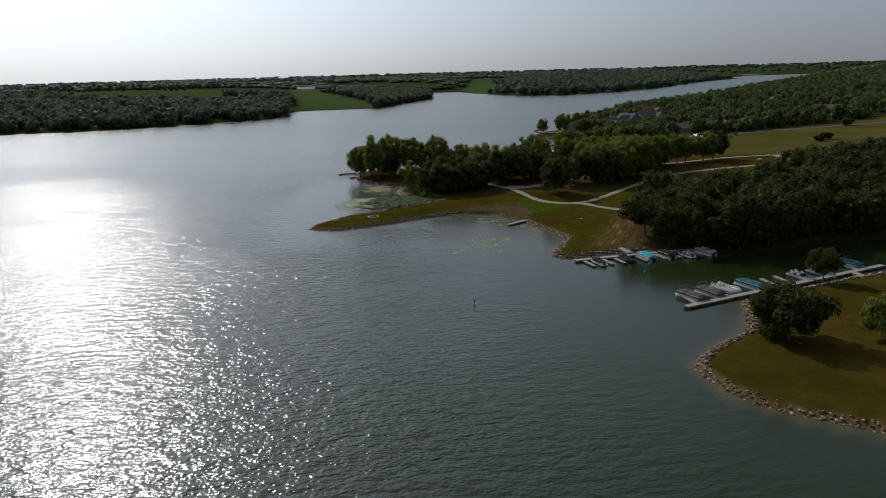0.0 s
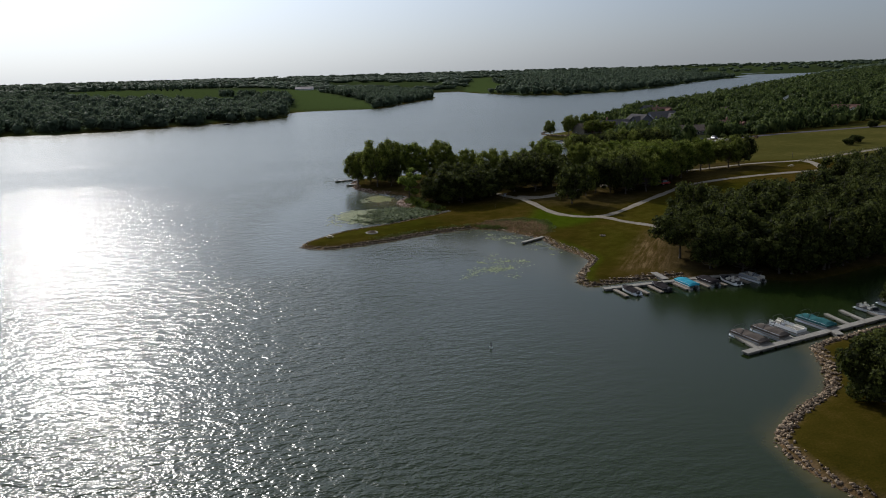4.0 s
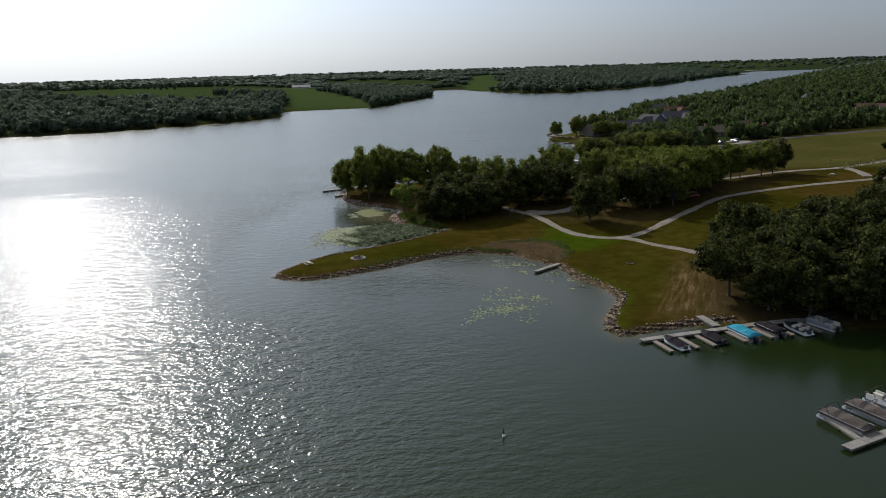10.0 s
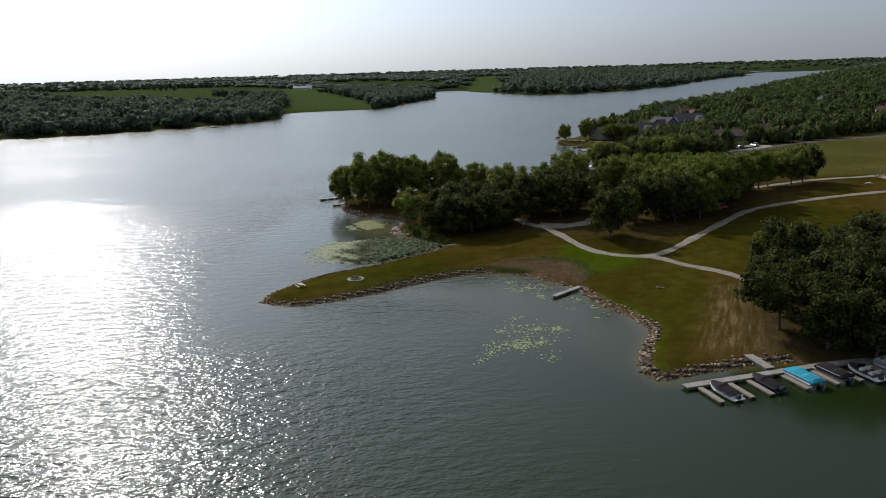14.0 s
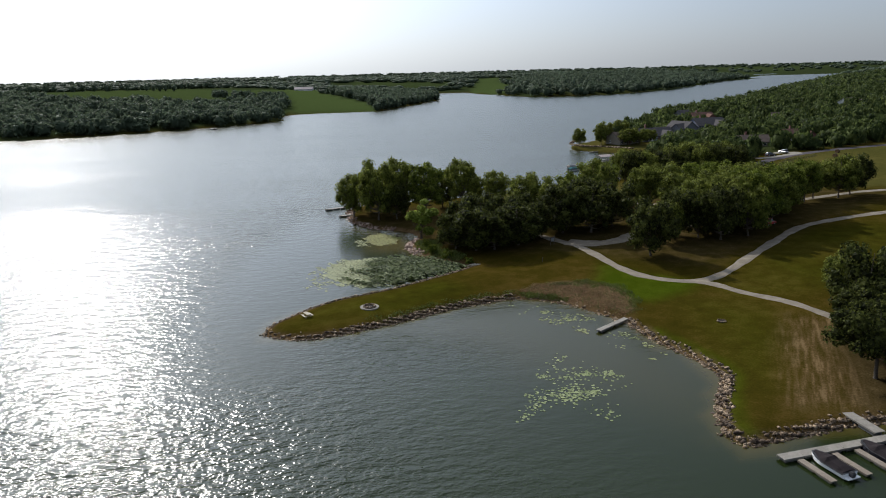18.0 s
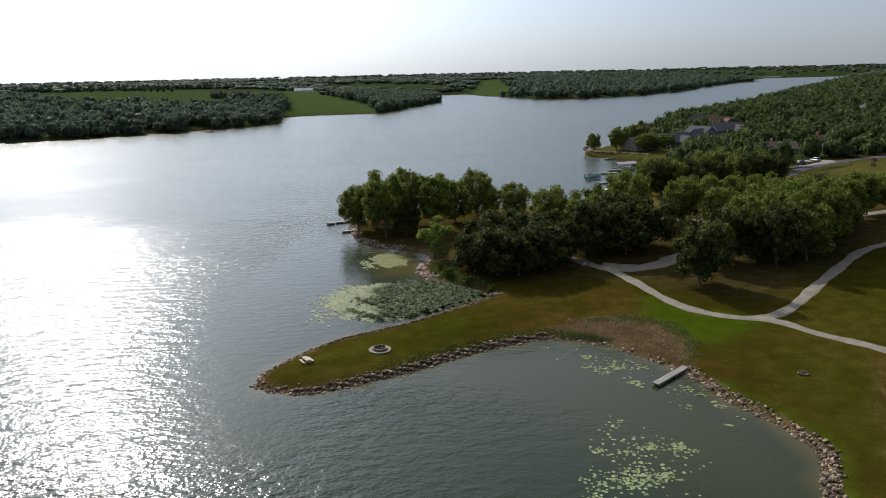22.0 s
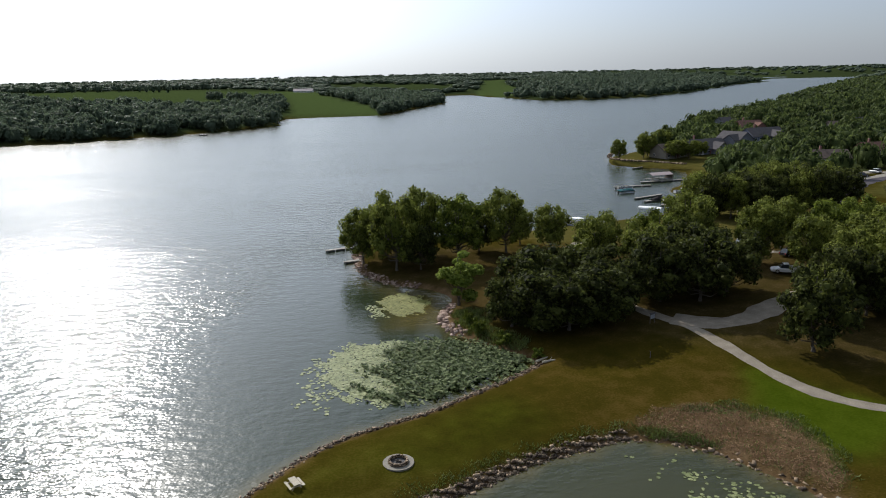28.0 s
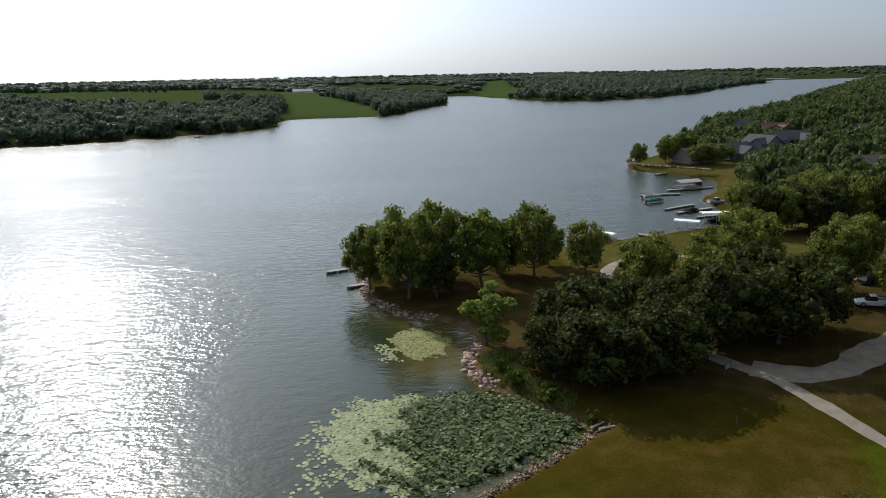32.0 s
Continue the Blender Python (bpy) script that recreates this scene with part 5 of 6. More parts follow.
vehicle(100.6, 93.8, 158, "pickup", WHITE_PAINT, "white crew-cab pickup truck parked under the trees")
vehicle(108.8, 106.0, 20, "car", DARK_PAINT, "black car parked by the shade trees")
vehicle(105.2, 118.5, 0, "car", DARK_PAINT, "dark car parked on the grass")
vehicle(93.5, 117.8, 12, "car", SILVER_PAINT, "silver car parked behind the trees")
vehicle(99.5, 119.8, 5, "car", WHITE_PAINT, "white car parked behind the trees")
vehicle(130.5, 209.5, 8, "pickup", SILVER_PAINT, "pale pickup truck parked on the marina lawn")
vehicle(121, 74.0, 30, "car", RED_PAINT, "small red car under the park trees")
vehicle(118.5, 97.5, 40, "car", WHITE_PAINT, "white car among the park trees")
vehicle(199, 207, 10, "car", DARK_PAINT, "dark car on the pale driveway")
vehicle(209, 213.5, 100, "car", SILVER_PAINT, "silver car on the pale driveway")


# ---------------------------------------------------------------- houses
def gable(s, cx, cy, z, l, w, rise, over=0.5, thick=0.22, axis=0):
    """A pitched roof slab over an l by w body whose eaves are at z."""
    hl, hw = l / 2 + over, w / 2 + over
    drop = rise * over / (w / 2)
    ring = [(-hw, -drop), (0, rise), (hw, -drop), (hw, -drop - thick), (0, rise - thick), (-hw, -drop - thick)]
    if axis == 0:
        s.loft([[(cx + e, cy + a, z + b) for a, b in ring] for e in (-hl, hl)])
    else:
        s.loft([[(cx - a, cy + e, z + b) for a, b in ring] for e in (-hl, hl)])
    return s


def house(x, y, turn, size, wall, roof, label, storeys=1, wing=True, garage=True, chimney=True, name="house"):
    l, w = size
    h = 2.9 * storeys + 0.2
    b = new(name)
    b.matrix_basis = pose(x, y, gz(x, y) - 0.2, 0, 0, turn)
    body = Shape().box((0, 0, h / 2), (l, w, h))
    rise = w * 0.32
    for e in (-1, 1):
        body.add([(e * l / 2, -w / 2, h), (e * l / 2, w / 2, h), (e * l / 2, 0, h + rise - 0.1), (e * (l / 2 - 0.2), -w / 2, h), (e * (l / 2 - 0.2), w / 2, h), (e * (l / 2 - 0.2), 0, h + rise - 0.1)],
                 [(0, 1, 2), (5, 4, 3), (0, 2, 5, 3), (1, 4, 5, 2)])
    part("wall", body, wall, b)
    rf = part("roof", gable(Shape(), 0, 0, h, l, w, rise), roof, b)
    if wing:
        ww = w * 0.62
        part("wing_wall", Shape().box((l * 0.22, -w / 2 - 1.4, h / 2), (ww, 3.2, h)).add(
            [(l * 0.22 - ww / 2, -w / 2 - 3, h), (l * 0.22 + ww / 2, -w / 2 - 3, h), (l * 0.22, -w / 2 - 3, h + ww * 0.34), (l * 0.22 - ww / 2, -w / 2 - 2.8, h), (l * 0.22 + ww / 2, -w / 2 - 2.8, h), (l * 0.22, -w / 2 - 2.8, h + ww * 0.34)],
            [(0, 1, 2), (5, 4, 3), (0, 2, 5, 3), (1, 4, 5, 2)]), wall, b)
        part("wing_roof", gable(Shape(), l * 0.22, -w / 2 + 0.2, h, 6.4, ww, ww * 0.36, axis=1), roof, b)
    if chimney:
        part("chimney", Shape().box((-l * 0.2, w * 0.12, h + rise * 0.8), (0.8, 0.8, rise * 1.1 + 0.8)), BRICK_RED, rf)
    for st in range(storeys):
        z = 1.5 + st * 2.9
        for px in np.arange(-l / 2 + 1.6, l / 2 - 1.0, 2.7):
            for side in (-1, 1):
                if wing and side < 0 and abs(px - l * 0.22) < w * 0.36:
                    continue
                wd = part("window", Shape().box((px, side * (w / 2 + 0.02), z), (1.25, 0.08, 1.35)), TRIM, b)
                part("pane", Shape().box((px, side * (w / 2 + 0.05), z), (1.05, 0.06, 1.15)), GLASS, wd)
        for side in (-1, 1):
            wd = part("window", Shape().box((side * (l / 2 + 0.02), w * 0.2, z), (0.08, 1.25, 1.35)), TRIM, b)
            part("pane", Shape().box((side * (l / 2 + 0.05), w * 0.2, z), (0.06, 1.05, 1.15)), GLASS, wd)
    if garage:
        part("garage_door", Shape().box((-l * 0.28, -w / 2 - 0.05, 1.15), (3.4, 0.1, 2.3)), TRIM, b)
    part("door", Shape().box((-l * 0.02, -w / 2 - 0.05, 1.05), (1.0, 0.1, 2.1)), BRICK_RED, b)
    return tagged(b, label, "house", "houses along the lake")


house(166, 303, 20, (15, 12), SIDING_TAN, ROOF_BROWN, "low tan lake house with a broad brown roof", 1, False, False, False)
house(186, 309, 14, (22, 13), SIDING_GREY, ROOF_GREY, "grey lake house with a wide grey shingle roof", 1)
house(206, 315, -65, (14, 11), SIDING_GREY, ROOF_GREY, "grey lake house with a hipped gable wing", 2, True, True, False)
house(226, 324, 10, (20, 12), SIDING_BLUE, ROOF_GREY, "slate-blue house with steep grey gables", 2)
house(249, 380, 8, (15, 10), BRICK_RED, ROOF_RED, "red-brown brick house with front gables", 2)
house(296, 362, 0, (14, 9), SIDING_TAN, ROOF_BROWN, "tan house half hidden by trees", 1, True, True, False)
house(318, 372, 12, (13, 9), SIDING_GREY, ROOF_GREY, "grey house half hidden by trees", 1, True, True, False)
house(245, 262, 5, (16, 9), BRICK_RED, ROOF_RED, "low red brick house beside the asphalt road", 1)
house(214, 250, -10, (15, 9), SIDING_TAN, ROOF_BROWN, "brown-roofed ranch house by the road", 1, False)
house(258, 425, 20, (14, 9), SIDING_GREY, ROOF_GREY, "dark-roofed house near the water", 2, True, False, False)
house(353, 309, -30, (17, 10), WHITE_WALL, ROOF_RED, "white farmhouse with a red-brown roof on the hill", 1, True, True, True)
house(370, 400, 30, (14, 9), WHITE_WALL, ROOF_BROWN, "white house with a brown roof among trees", 2, True, False, False)
house(-98, 1350, -8, (36, 12), WHITE_WALL, METAL_ROOF, "long white farm shed on the plateau", 1, False, False, False, name="barn")


# ---------------------------------------------------------------- things on the lawns
def picnic_table(x, y, turn, label):
    b = new("picnic_table")
    b.matrix_basis = pose(x, y, gz(x, y), 0, 0, turn)
    for i in range(5):
        part("top_board", Shape().box((0, -0.32 + i * 0.16, 0.75), (1.85, 0.145, 0.045)), PICNIC, b)
    for s in (-1, 1):
        for i in range(2):
            part("bench_board", Shape().box((0, s * (0.68 + i * 0.15), 0.45), (1.85, 0.135, 0.045)), PICNIC, b)
    for e in (-0.65, 0.65):
        part("bench_beam", Shape().box((e, 0, 0.4), (0.09, 1.6, 0.08)), PICNIC, b)
        for s in (-1, 1):
            part("leg", Shape().tube((e, s * 0.55, 0.0), (e, s * 0.22, 0.73), 0.05, n=5), PICNIC, b)
    return tagged(b, label, "table")


BLOCK_V = np.array([(-1, -1, -1), (1, -1, -1), (1, 1, -1), (-1, 1, -1), (-1, -1, 1), (1, -1, 1), (1, 1, 1), (-1, 1, 1)], float)
BLOCK_F = np.array([(0, 2, 1), (0, 3, 2), (4, 5, 6), (4, 6, 7), (0, 1, 5), (0, 5, 4), (1, 2, 6), (1, 6, 5), (2, 3, 7), (2, 7, 6), (3, 0, 4), (3, 4, 7)])


def rock_mesh(seed, mat, name="rock"):
    r = np.random.default_rng(seed)
    k = BLOCK_V * (1 + r.uniform(-0.42, 0.25, (8, 3))) * np.array([0.85, r.uniform(0.45, 0.8), r.uniform(0.3, 0.58)])
    return raw_mesh(name, k, BLOCK_F, mat)


def fire_ring(x, y, r, pad, label, wall=0.42, stones=14):
    b = new("fire_pit")
    z = gz(x, y)
    b.matrix_basis = pose(x, y, z, 0, 0, 10)
    if pad:
        s = Shape()
        n = 40
        for ra, rb, z0, z1 in ((r * 1.18, pad, -0.15, 0.07),):
            rings = [[(q * math.cos(2 * math.pi * i / n), q * math.sin(2 * math.pi * i / n), h) for q, h in ((ra, z0), (rb, z0), (rb, z1), (ra, z1))] for i in range(n + 1)]
            vs, fs = [p for g in rings for p in g], []
            for i in range(n):
                for j in range(4):
                    fs.append((i * 4 + j, i * 4 + (j + 1) % 4, (i + 1) * 4 + (j + 1) % 4, (i + 1) * 4 + j))
            s.add(vs, fs)
        part("pad", s, CONCRETE, b, "round pale concrete pad")
    part("ash_bed", Shape().tube((0, 0, -0.1), (0, 0, 0.06), r * 0.9, n=20), ASH, b)
    for row in range(2 if wall > 0.3 else 1):
        for i in range(stones):
            a = 2 * math.pi * (i + 0.5 * row) / stones
            part("stone", STONES[(i * 3 + row) % 6], ROCK, b, m=pose(r * math.cos(a), r * math.sin(a), 0.14 + row * 0.2, 0, 0, math.degrees(a) + 90) @ Matrix.Diagonal((r * 0.24, r * 0.2, 0.18, 1)))
    for i in range(4):
        part("log", Shape().tube((-0.3 * r, 0.1 * i, 0.1 + 0.05 * i), (0.35 * r, 0.2 - 0.15 * i, 0.2), 0.06, n=6), BARK, b)
    return tagged(b, label, "fire pit")


STONES = [rock_mesh(900 + i, ROCK) for i in range(10)]
fire_ring(18.95, 37.7, 1.05, 1.85, "stone fire pit on a round concrete pad", stones=16)
fire_ring(80.0, 17.4, 0.7, 0, "small fire ring of pale stones on the lawn", 0.2, 11)
picnic_table(7.25, 34.6, 118, "weathered pale wooden picnic table on the spit")
picnic_table(178.0, 91.0, 25, "pale wooden picnic table beside the park road")
for x, y, a in [(92, 98, 20), (108, 70, 40), (99, 83, 80), (128, 87, 10), (84, 102, 60)]:
    picnic_table(x, y, a, "weathered wooden picnic table under the trees")


def kiosk(x, y):
    b = new("notice_board")
    b.matrix_basis = pose(x, y, gz(x, y), 0, 0, 25)
    for s in (-0.55, 0.55):
        part("post", Shape().box((s, 0, 0.9), (0.1, 0.1, 1.9)), BARK, b)
    part("panel", Shape().box((0, 0, 1.35), (1.1, 0.06, 0.95)), GREY_PANEL, b)
    part("cap", gable(Shape(), 0, 0, 1.86, 1.2, 0.35, 0.12, 0.08, 0.05), ROOF_GREY, b)
    return tagged(b, "grey notice board beside the gravel road", "notice board")


kiosk(65.0, 75.4)


def post(x, y, h, label):
    b = new("post")
    b.matrix_basis = pose(x, y, gz(x, y))
    part("shaft", Shape().tube((0, 0, -0.3), (0, 0, h), 0.07, 0.06, 7), BARK, b)
    part("cap", Shape().tube((0, 0, h), (0, 0, h + 0.05), 0.09, 0.05, 7), BARK, b)
    return tagged(b, label, "post")


post(59.1, 61.6, 1.1, "short dark wooden post on the lawn")
post(193.5, 115, 2.4, "thin marker post beside the upper road")


def buoy(x, y):
    b = new("buoy")
    b.matrix_basis = pose(x, y, 0)
    part("float", Shape().tube((0, 0, -0.3), (0, 0, 0.25), 0.22, 0.2, 10), WHITE, b)
    part("pole", Shape().tube((0, 0, 0.25), (0, 0, 1.1), 0.09, 0.07, 8), DARK_COVER, b)
    return tagged(b, "small dark channel buoy on the water", "buoy")


buoy(37.6, -50.9)
runabout(-118, 562, 20, "small dark fishing boat far out on the lake", None, 6.0, hull=DARK_PAINT)


def log(x, y, turn, n, label):
    b = new("log")
    b.matrix_basis = pose(x, y, gz(x, y) + 0.12, 0, 0, turn)
    part("stem", Shape().tube((-n / 2, 0, 0), (n * 0.1, 0.1, 0.03), 0.2, 0.17, 8).tube((n * 0.1, 0.1, 0.03), (n / 2, 0, 0.08), 0.17, 0.1, 8), PICNIC, b)
    part("branch", Shape().tube((n * 0.1, 0.1, 0.1), (n * 0.3, 0.5, 0.4), 0.07, 0.03, 6), PICNIC, b)
    return tagged(b, label, "log", "driftwood logs")


log(43.2, 66.4, 30, 2.6, "bleached driftwood log at the inlet")
log(44.0, 65.2, 10, 2.2, "bleached driftwood log at the inlet")
log(235, 120, 20, 5, "pale fallen log in the prairie field")
for x, y in [(216, 187), (226, 200)]:
    b = new("hay_bale")
    b.matrix_basis = pose(x, y, gz(x, y) + 0.7, 0, 0, 30)
    part("roll", Shape().tube((-0.7, 0, 0), (0.7, 0, 0), 0.8, n=16), REED_DRY, b)
    part("net_wrap", Shape().tube((-0.4, 0, 0), (0.4, 0, 0), 0.815, n=16), DARK_COVER, b)
    tagged(b, "round dark hay bale on the mown field", "hay bale", "hay bales in the field")


# ---------------------------------------------------------------- plants on the water and the bank
def discs(name, poly, n, r0, r1, z, mat, label, tilt=0.0, seed=1, notch=True, ragged=3.0, thin=0.0, clusters=0):
    """Many floating or raised round leaves inside a ragged outline."""
    r = np.random.default_rng(seed)
    p = np.array(poly, float)
    (x0, y0), (x1, y1) = p.min(0) - ragged, p.max(0) + ragged
    x, y = r.uniform(x0, x1, n * 6), r.uniform(y0, y1, n * 6)
    if clusters:
        hub, reach = r.integers(clusters, size=n * 6), r.uniform(0.5, 2.0, clusters)
        x, y = x[hub] + r.normal(size=n * 6) * reach[hub], y[hub] + r.normal(size=n * 6) * reach[hub] * 0.7
    s = away(p, x, y, True) * np.where(inside(p, x, y), 1, -1)
    edge = s + ragged * (np.sin(x * 0.9 + seed) * np.cos(y * 1.1) * 0.5 + np.sin(x * 2.3 + y * 1.7) * 0.35) + r.normal(size=len(x)) * ragged * 0.35
    ok = edge > 0
    if thin:
        ok &= (np.sin(x * 1.7 + seed) * np.sin(y * 1.45 + 1) + 0.8 * np.sin(x * 0.53 + y * 0.71 + seed) + r.normal(size=len(x)) * 0.35) > thin
    ok &= shore(x, y)[0] < -0.15
    x, y = x[ok][:n], y[ok][:n]
    m = len(x)
    rad = r.uniform(r0, r1, m)
    k = 7
    a = np.linspace(0.25, 2 * np.pi - 0.25 if notch else 2 * np.pi * (k - 1) / k + 0.25, k)[None, :] + r.uniform(0, 6.28, m)[:, None]
    px, py = np.cos(a) * rad[:, None], np.sin(a) * rad[:, None]
    tx, ty = r.normal(size=(2, m)) * tilt
    zz = (z if np.isscalar(z) else r.uniform(z[0], z[1], m))
    zc = (np.zeros(m) + zz)
    pz = zc[:, None] + px * tx[:, None] + py * ty[:, None] + (0.12 * rad[:, None] if tilt else 0)
    ring = np.stack([x[:, None] + px, y[:, None] + py, pz], 2)
    cen = np.stack([x, y, zc], 1)[:, None, :]
    v = np.concatenate([cen, ring], 1).reshape(-1, 3)
    o = (np.arange(m) * (k + 1))[:, None]
    f = np.concatenate([np.stack([o[:, 0], o[:, 0] + 1 + i, o[:, 0] + 2 + i], 1) for i in range(k - 1)])
    return tagged(new(name, raw_mesh(name, v, f, mat)), label, "water plants", kind="stuff")


PAD_BED = [(9, 73), (12, 78.5), (19, 79), (27, 78), (34, 75), (30, 62), (24, 56.5), (18, 55.5), (12.5, 58.5), (9.2, 65)]
LOTUS_BED = [(19.5, 72), (22, 77.5), (30, 78), (37, 74), (41, 69.5), (40, 65), (33, 60.5), (26, 57.5), (20, 57), (20, 64)]
discs("lily_pads", PAD_BED, 10500, 0.11, 0.30, (0.008, 0.06), PAD, "pale green lily pads crowded on the inlet", seed=3, ragged=1.6)
discs("lily_pads", [(6, 58), (10, 55), (10, 76), (6, 72)], 150, 0.16, 0.36, (0.008, 0.06), PAD, "loose lily pads at the bed's fringe", seed=9, ragged=2.0, thin=0.0)
discs("lotus_leaves", LOTUS_BED, 8500, 0.13, 0.32, (0.10, 0.6), LOTUS, "raised dark lotus leaves beside the spit", tilt=0.28, seed=4, ragged=2.6, notch=False)
discs("lotus_leaves", [(13, 62), (16, 72), (20, 78), (23, 76), (21, 60), (25, 57), (17, 56)], 1100, 0.13, 0.32, (0.10, 0.5), LOTUS, "clumps of raised lotus among the lily pads", tilt=0.28, seed=14, ragged=1.5, notch=False, thin=0.45)
discs("floating_pads", [(18, 102), (20, 105.5), (23.7, 107.5), (28.3, 101.5), (26, 94.5), (22, 93), (19.3, 97)], 2300, 0.12, 0.30, (0.008, 0.06), PAD_YELLOW,
      "yellow-green floating pads in the small cove", seed=5, ragged=1.0)
discs("floating_pads", [(15.5, 100), (18, 98), (19, 93), (17, 93)], 160, 0.12, 0.28, (0.008, 0.06), PAD, "loose pale pads in the small cove", seed=15, ragged=1.0)
discs("lily_pads", [(38.5, -9), (44, 4), (49, 11), (53, 6), (57, 0), (51, -11), (45, -5)], 560, 0.10, 0.26, (0.008, 0.04), PAD_LIGHT,
      "scattered yellow-green lily pads in the bay", seed=6, ragged=1.2, clusters=46)
discs("lily_pads", [(48, 37), (52, 36), (62, 25), (66, 8), (62, 8), (54, 24), (47, 33)], 230, 0.12, 0.3, (0.008, 0.06), PAD, "sparse pale lily pads near the bay head", seed=7, ragged=1.6, clusters=30)


def blades(name, poly, n, h0, h1, width, mat, label, lean=0.5, seed=1, tip=0.2, floor=None):
    """Upright thin blades rooted on the ground inside an outline."""
    r = np.random.default_rng(seed)
    p = np.array(poly, float)
    (x0, y0), (x1, y1) = p.min(0), p.max(0)
    x, y = r.uniform(x0, x1, n * 4), r.uniform(y0, y1, n * 4)
    s = away(p, x, y, True) * np.where(inside(p, x, y), 1, -1) + (np.sin(x * 1.1 + seed) * np.cos(y * 1.3) + r.normal(size=len(x)) * 0.4) * 0.9
    ok = (s > 0) & (shore(x, y)[0] > 0.2)
    x, y = x[ok][:n], y[ok][:n]
    m = len(x)
    z = ground_z(x, y) - 0.05
    h = r.uniform(h0, h1, m)
    a = r.uniform(0, 6.28, m)
    lx, ly = r.normal(size=(2, m)) * lean * h
    w = width * r.uniform(0.6, 1.4, m)
    dx, dy = np.cos(a) * w, np.sin(a) * w
    v = np.stack([np.stack([x - dx, y - dy, z], 1), np.stack([x + dx, y + dy, z], 1), np.stack([x + lx + dx * tip, y + ly + dy * tip, z + h], 1),
                  np.stack([x + lx - dx * tip, y + ly - dy * tip, z + h], 1)], 1).reshape(-1, 3)
    return tagged(new(name, raw_mesh(name, v, np.arange(4 * m).reshape(-1, 4), mat)), label, "grass", kind="stuff")


REED_BED = [(50, 43.3), (52, 45.4), (57, 47), (64, 45.5), (69.5, 40), (69.8, 33), (67.5, 26), (65.6, 27), (62, 31.5), (58.5, 37), (54, 40.5)]
blades("dead_reeds", REED_BED, 12000, 0.05, 0.22, 0.05, REED_DRY, "flattened reddish-brown dead reeds at the bay head", 1.8, 21)
blades("green_sedge", REED_BED, 1500, 0.12, 0.34, 0.06, REED_GREEN, "green sedge tufts among the dead reeds", 0.7, 25)
blades("green_sedge", [(55, 45.5), (64, 46.8), (71, 40.5), (71.4, 33), (69, 27), (67.2, 27), (69.2, 34), (68, 40), (62, 44)], 2200, 0.15, 0.4, 0.07, REED_GREEN,
       "green sedge fringe round the dead reeds", 0.5, 22)
blades("green_sedge", [(50, 42.6), (55, 40.8), (58.5, 38), (57.5, 36.8), (53, 39.4), (49, 41.6)], 900, 0.2, 0.5, 0.06, REED_GREEN, "green weeds along the bay's water edge", 0.6, 23)
blades("bank_weeds", [(20, 30.6), (30, 35.6), (42, 40.8), (50, 43), (49, 44.2), (40, 42.2), (28, 37), (18, 32)], 2400, 0.15, 0.4, 0.06, REED_GREEN, "low green weeds above the spit's rocks", 0.6, 24)
blades("inlet_weeds", [(41, 71), (37, 74), (33.5, 80), (31.5, 86), (32, 92), (37, 90), (38, 80), (43, 74)], 2600, 0.3, 0.9, 0.07, REED_GREEN, "rank green weeds along the inlet's bank", 0.5, 26)
blades("cove_weeds", [(96, -56), (120, -49), (150, -41), (150, -44), (120, -53), (98, -59)], 2200, 0.2, 0.6, 0.08, REED_GREEN, "green weeds along the cove's bank", 0.5, 27)
blades("prairie_tufts", [(186, 100), (200, 115), (230, 125), (300, 140), (300, 136), (230, 120), (205, 109)], 1500, 0.4, 0.9, 0.2, PRAIRIE, "tall dry grass strip beside the upper road", 0.4, 28)
blades("prairie_tufts", [(186, 172), (196, 186), (214, 196), (213, 198), (194, 188), (184, 174)], 1500, 0.5, 1.0, 0.2, PRAIRIE, "tall grass strip across the field", 0.4, 29)


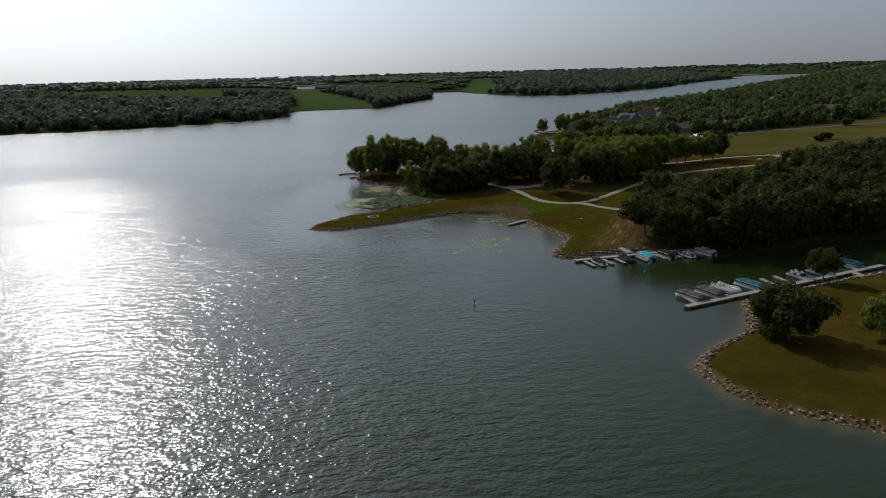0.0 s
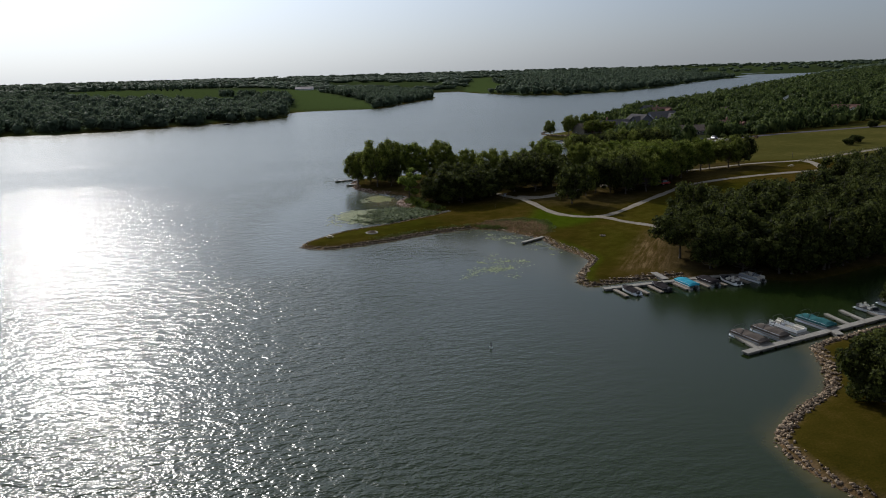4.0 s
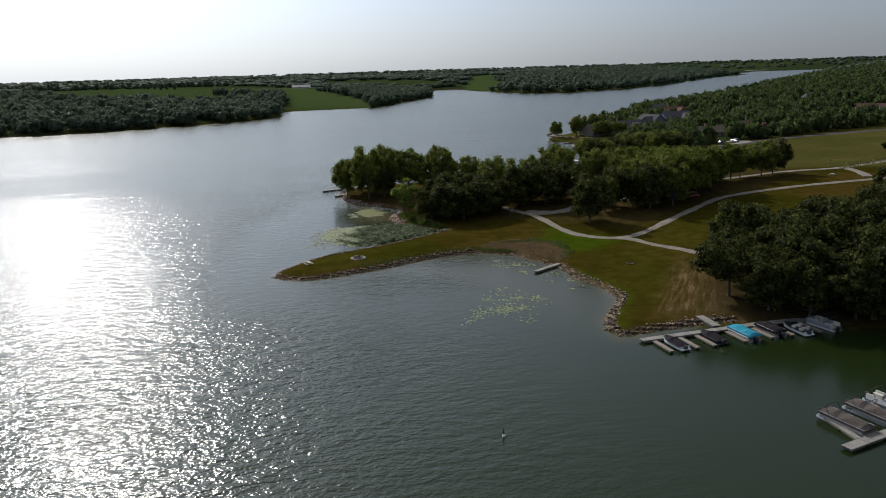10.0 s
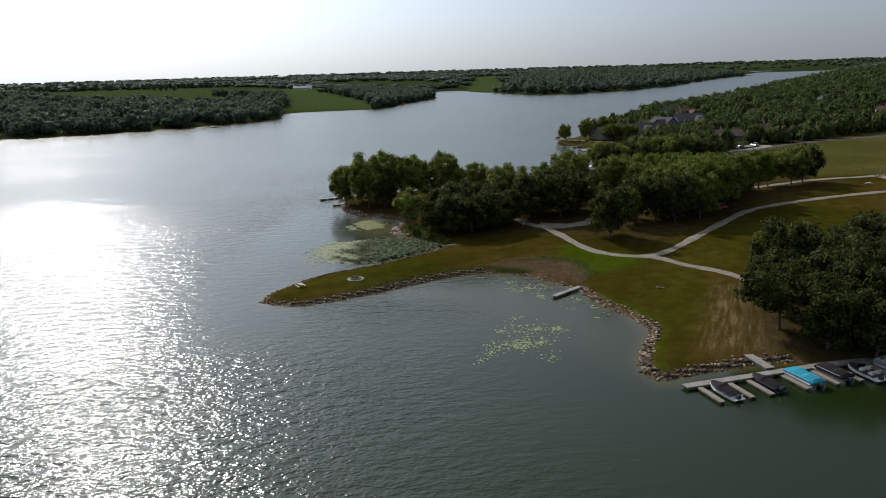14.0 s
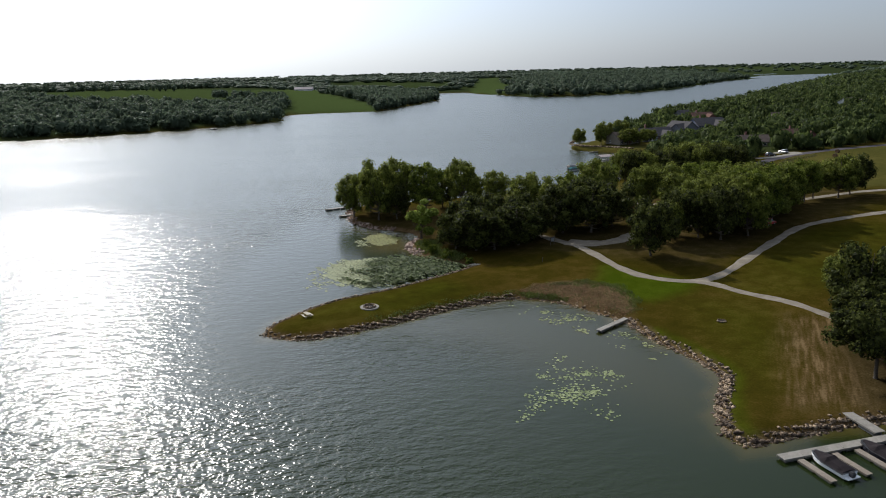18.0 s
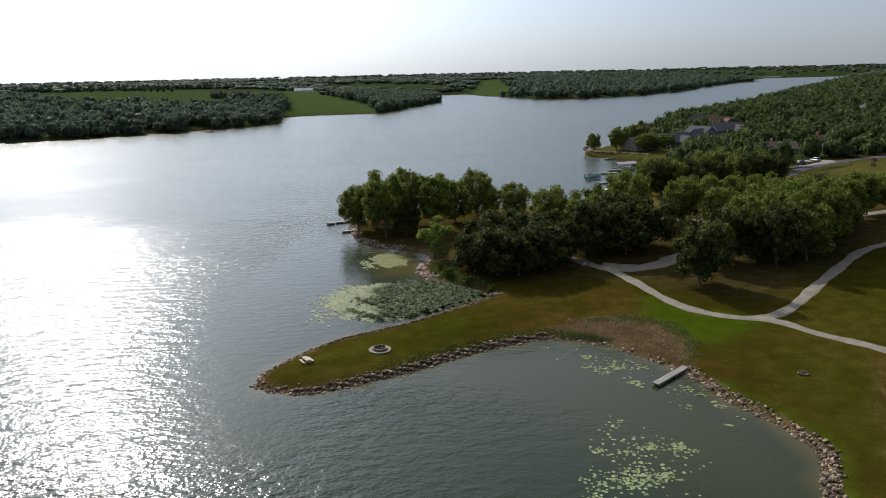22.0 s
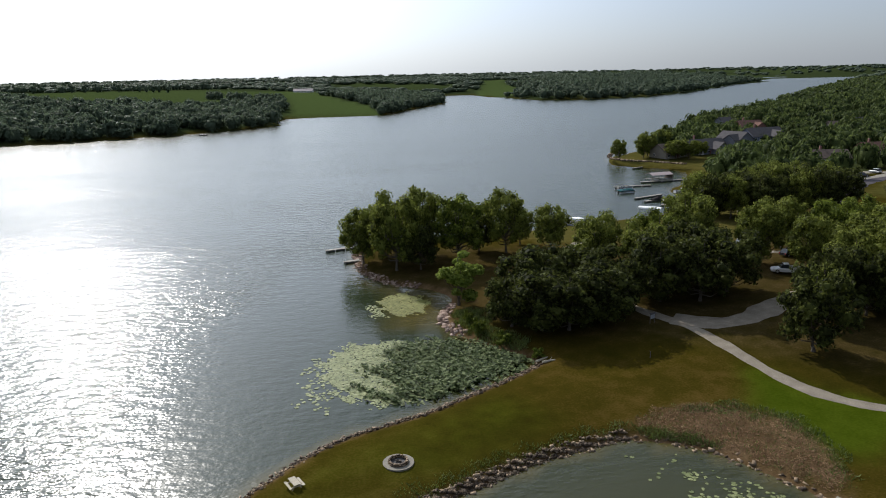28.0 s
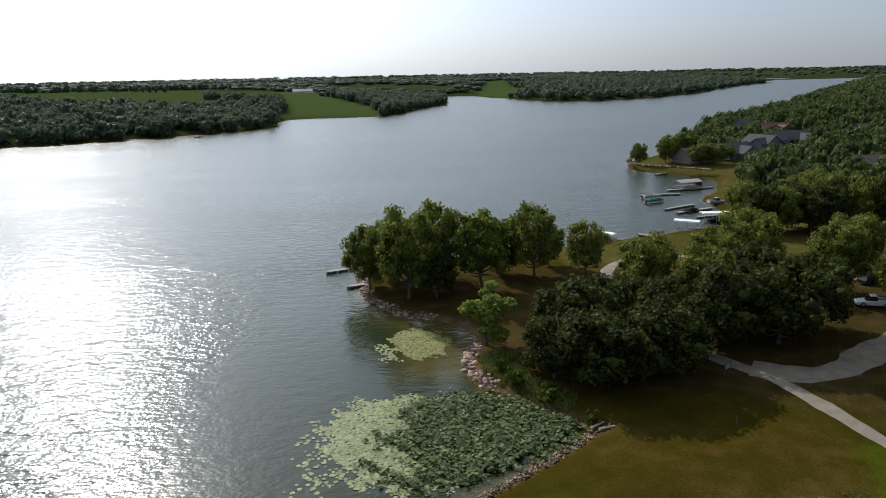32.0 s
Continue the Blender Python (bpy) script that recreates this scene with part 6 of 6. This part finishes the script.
# ---------------------------------------------------------------- rocks along the shore, last
def rubble(name, line, band, count, size, mat, label, seed, z0=-0.25, height=1.0, singles=0, stretch=1.0):
    """Riprap along a shore line: joined stones, and the nearest ones as objects of their own."""
    r = np.random.default_rng(seed)
    c = curve(line, 1.0)
    t = np.gradient(c, axis=0)
    t /= np.hypot(t[:, 0], t[:, 1])[:, None]
    nr = np.stack([t[:, 1], -t[:, 0]], 1)                       # towards the land
    if shore(*(c[len(c) // 2] + nr[len(c) // 2] * 1.0)[:, None])[0][0] < 0:
        nr = -nr
    shapes = []
    for i in range(10):
        q = np.random.default_rng(seed * 10 + i)
        k = BLOCK_V * (1 + q.uniform(-0.45, 0.25, (8, 3))) * np.array([0.95, q.uniform(0.45, 0.85), q.uniform(0.3, 0.6)])
        shapes.append(k)
    vs, fs, o = [], [], 0
    home = new(name)
    meshes = [rock_mesh(seed * 20 + i, ROCK) for i in range(8)] if singles else []
    made = 0
    for j in range(count):
        i = r.integers(len(c))
        u = r.beta(1.3, 1.5)
        off = band[0] + (band[1] - band[0]) * u
        p = c[i] + nr[i] * off + r.normal(size=2) * 0.3
        s = size[0] + (size[1] - size[0]) * r.beta(1.2, 3.0)
        z = max(float(Z_AT(p)), z0) + s * 0.12 + r.uniform(0, 0.12) * height
        e = r.uniform(-0.5, 0.5, 3)
        rot = Euler((e[0], e[1], r.uniform(0, 6.28)))
        if made < singles and j % max(1, count // max(1, singles)) == 0:
            part("rock", meshes[j % 8], ROCK, home, m=Matrix.LocRotScale((*p, z), rot, (s * 1.12, s * 1.12, s * 1.12)))
            made += 1
            continue
        k = shapes[r.integers(10)] * s
        vs.append(k @ np.array(rot.to_matrix()).T + np.array([*p, z]))
        fs.append(BLOCK_F + o)
        o += len(k)
    if vs:
        part("rubble", raw_mesh("rubble", np.vstack(vs), np.vstack(fs), mat), mat, home)
        tagged(home.children[-1], kind="stuff")
    return tagged(home, label, "rocks", kind="structure")


zc_x, zc_y = np.arange(-12, 140, 1.0), np.arange(-126, 150, 1.0)
ZC = ground_z(*[a.ravel() for a in np.meshgrid(zc_x, zc_y)]).reshape(len(zc_y), len(zc_x))


def Z_AT(p):
    i, j = int(np.clip(p[1] + 126, 0, len(zc_y) - 1)), int(np.clip(p[0] + 12, 0, len(zc_x) - 1))
    return ZC[i, j]


rubble("riprap", SPIT_SOUTH, (-0.45, 1.15), 4200, (0.08, 0.36), ROCK_I, "pale limestone riprap along the spit's bay side", 31, singles=300)
rubble("riprap", SPIT_NORTH, (-0.4, 0.9), 1700, (0.08, 0.3), ROCK_I, "thin line of pale stones on the spit's lake side", 32, singles=120)
rubble("riprap", SHORE_BANK, (-0.4, 1.25), 4200, (0.09, 0.46), ROCK_I, "chunky pale limestone riprap along the bank", 33, singles=300)
rubble("riprap", SHORE_HEAD, (-0.8, 0.9), 260, (0.15, 0.5), ROCK_I, "scattered stones at the head of the bay", 34, singles=60)
rubble("riprap", SHORE_POINT, (-0.2, 1.25), 4600, (0.09, 0.40), ROCK_I, "pale limestone riprap round the grassy point", 35, singles=200)
rubble("riprap", SHORE_RED, (-0.6, 1.6), 200, (0.3, 0.85), RED_ROCK, "reddish boulders along the inlet", 36)
rubble("riprap", SHORE_CAPE, (-0.7, 1.5), 420, (0.2, 0.6), RED_ROCK, "reddish stones round the wooded tip", 37)
rubble("riprap", SHORE_COVE[:5], (-0.6, 1.2), 900, (0.16, 0.5), ROCK_I, "stones along the cove's bank", 38)
rubble("riprap", SHORE_TREE_POINT[:5], (-0.6, 1.0), 420, (0.3, 0.7), ROCK_I, "pale stone edge round the lone-tree point", 39)
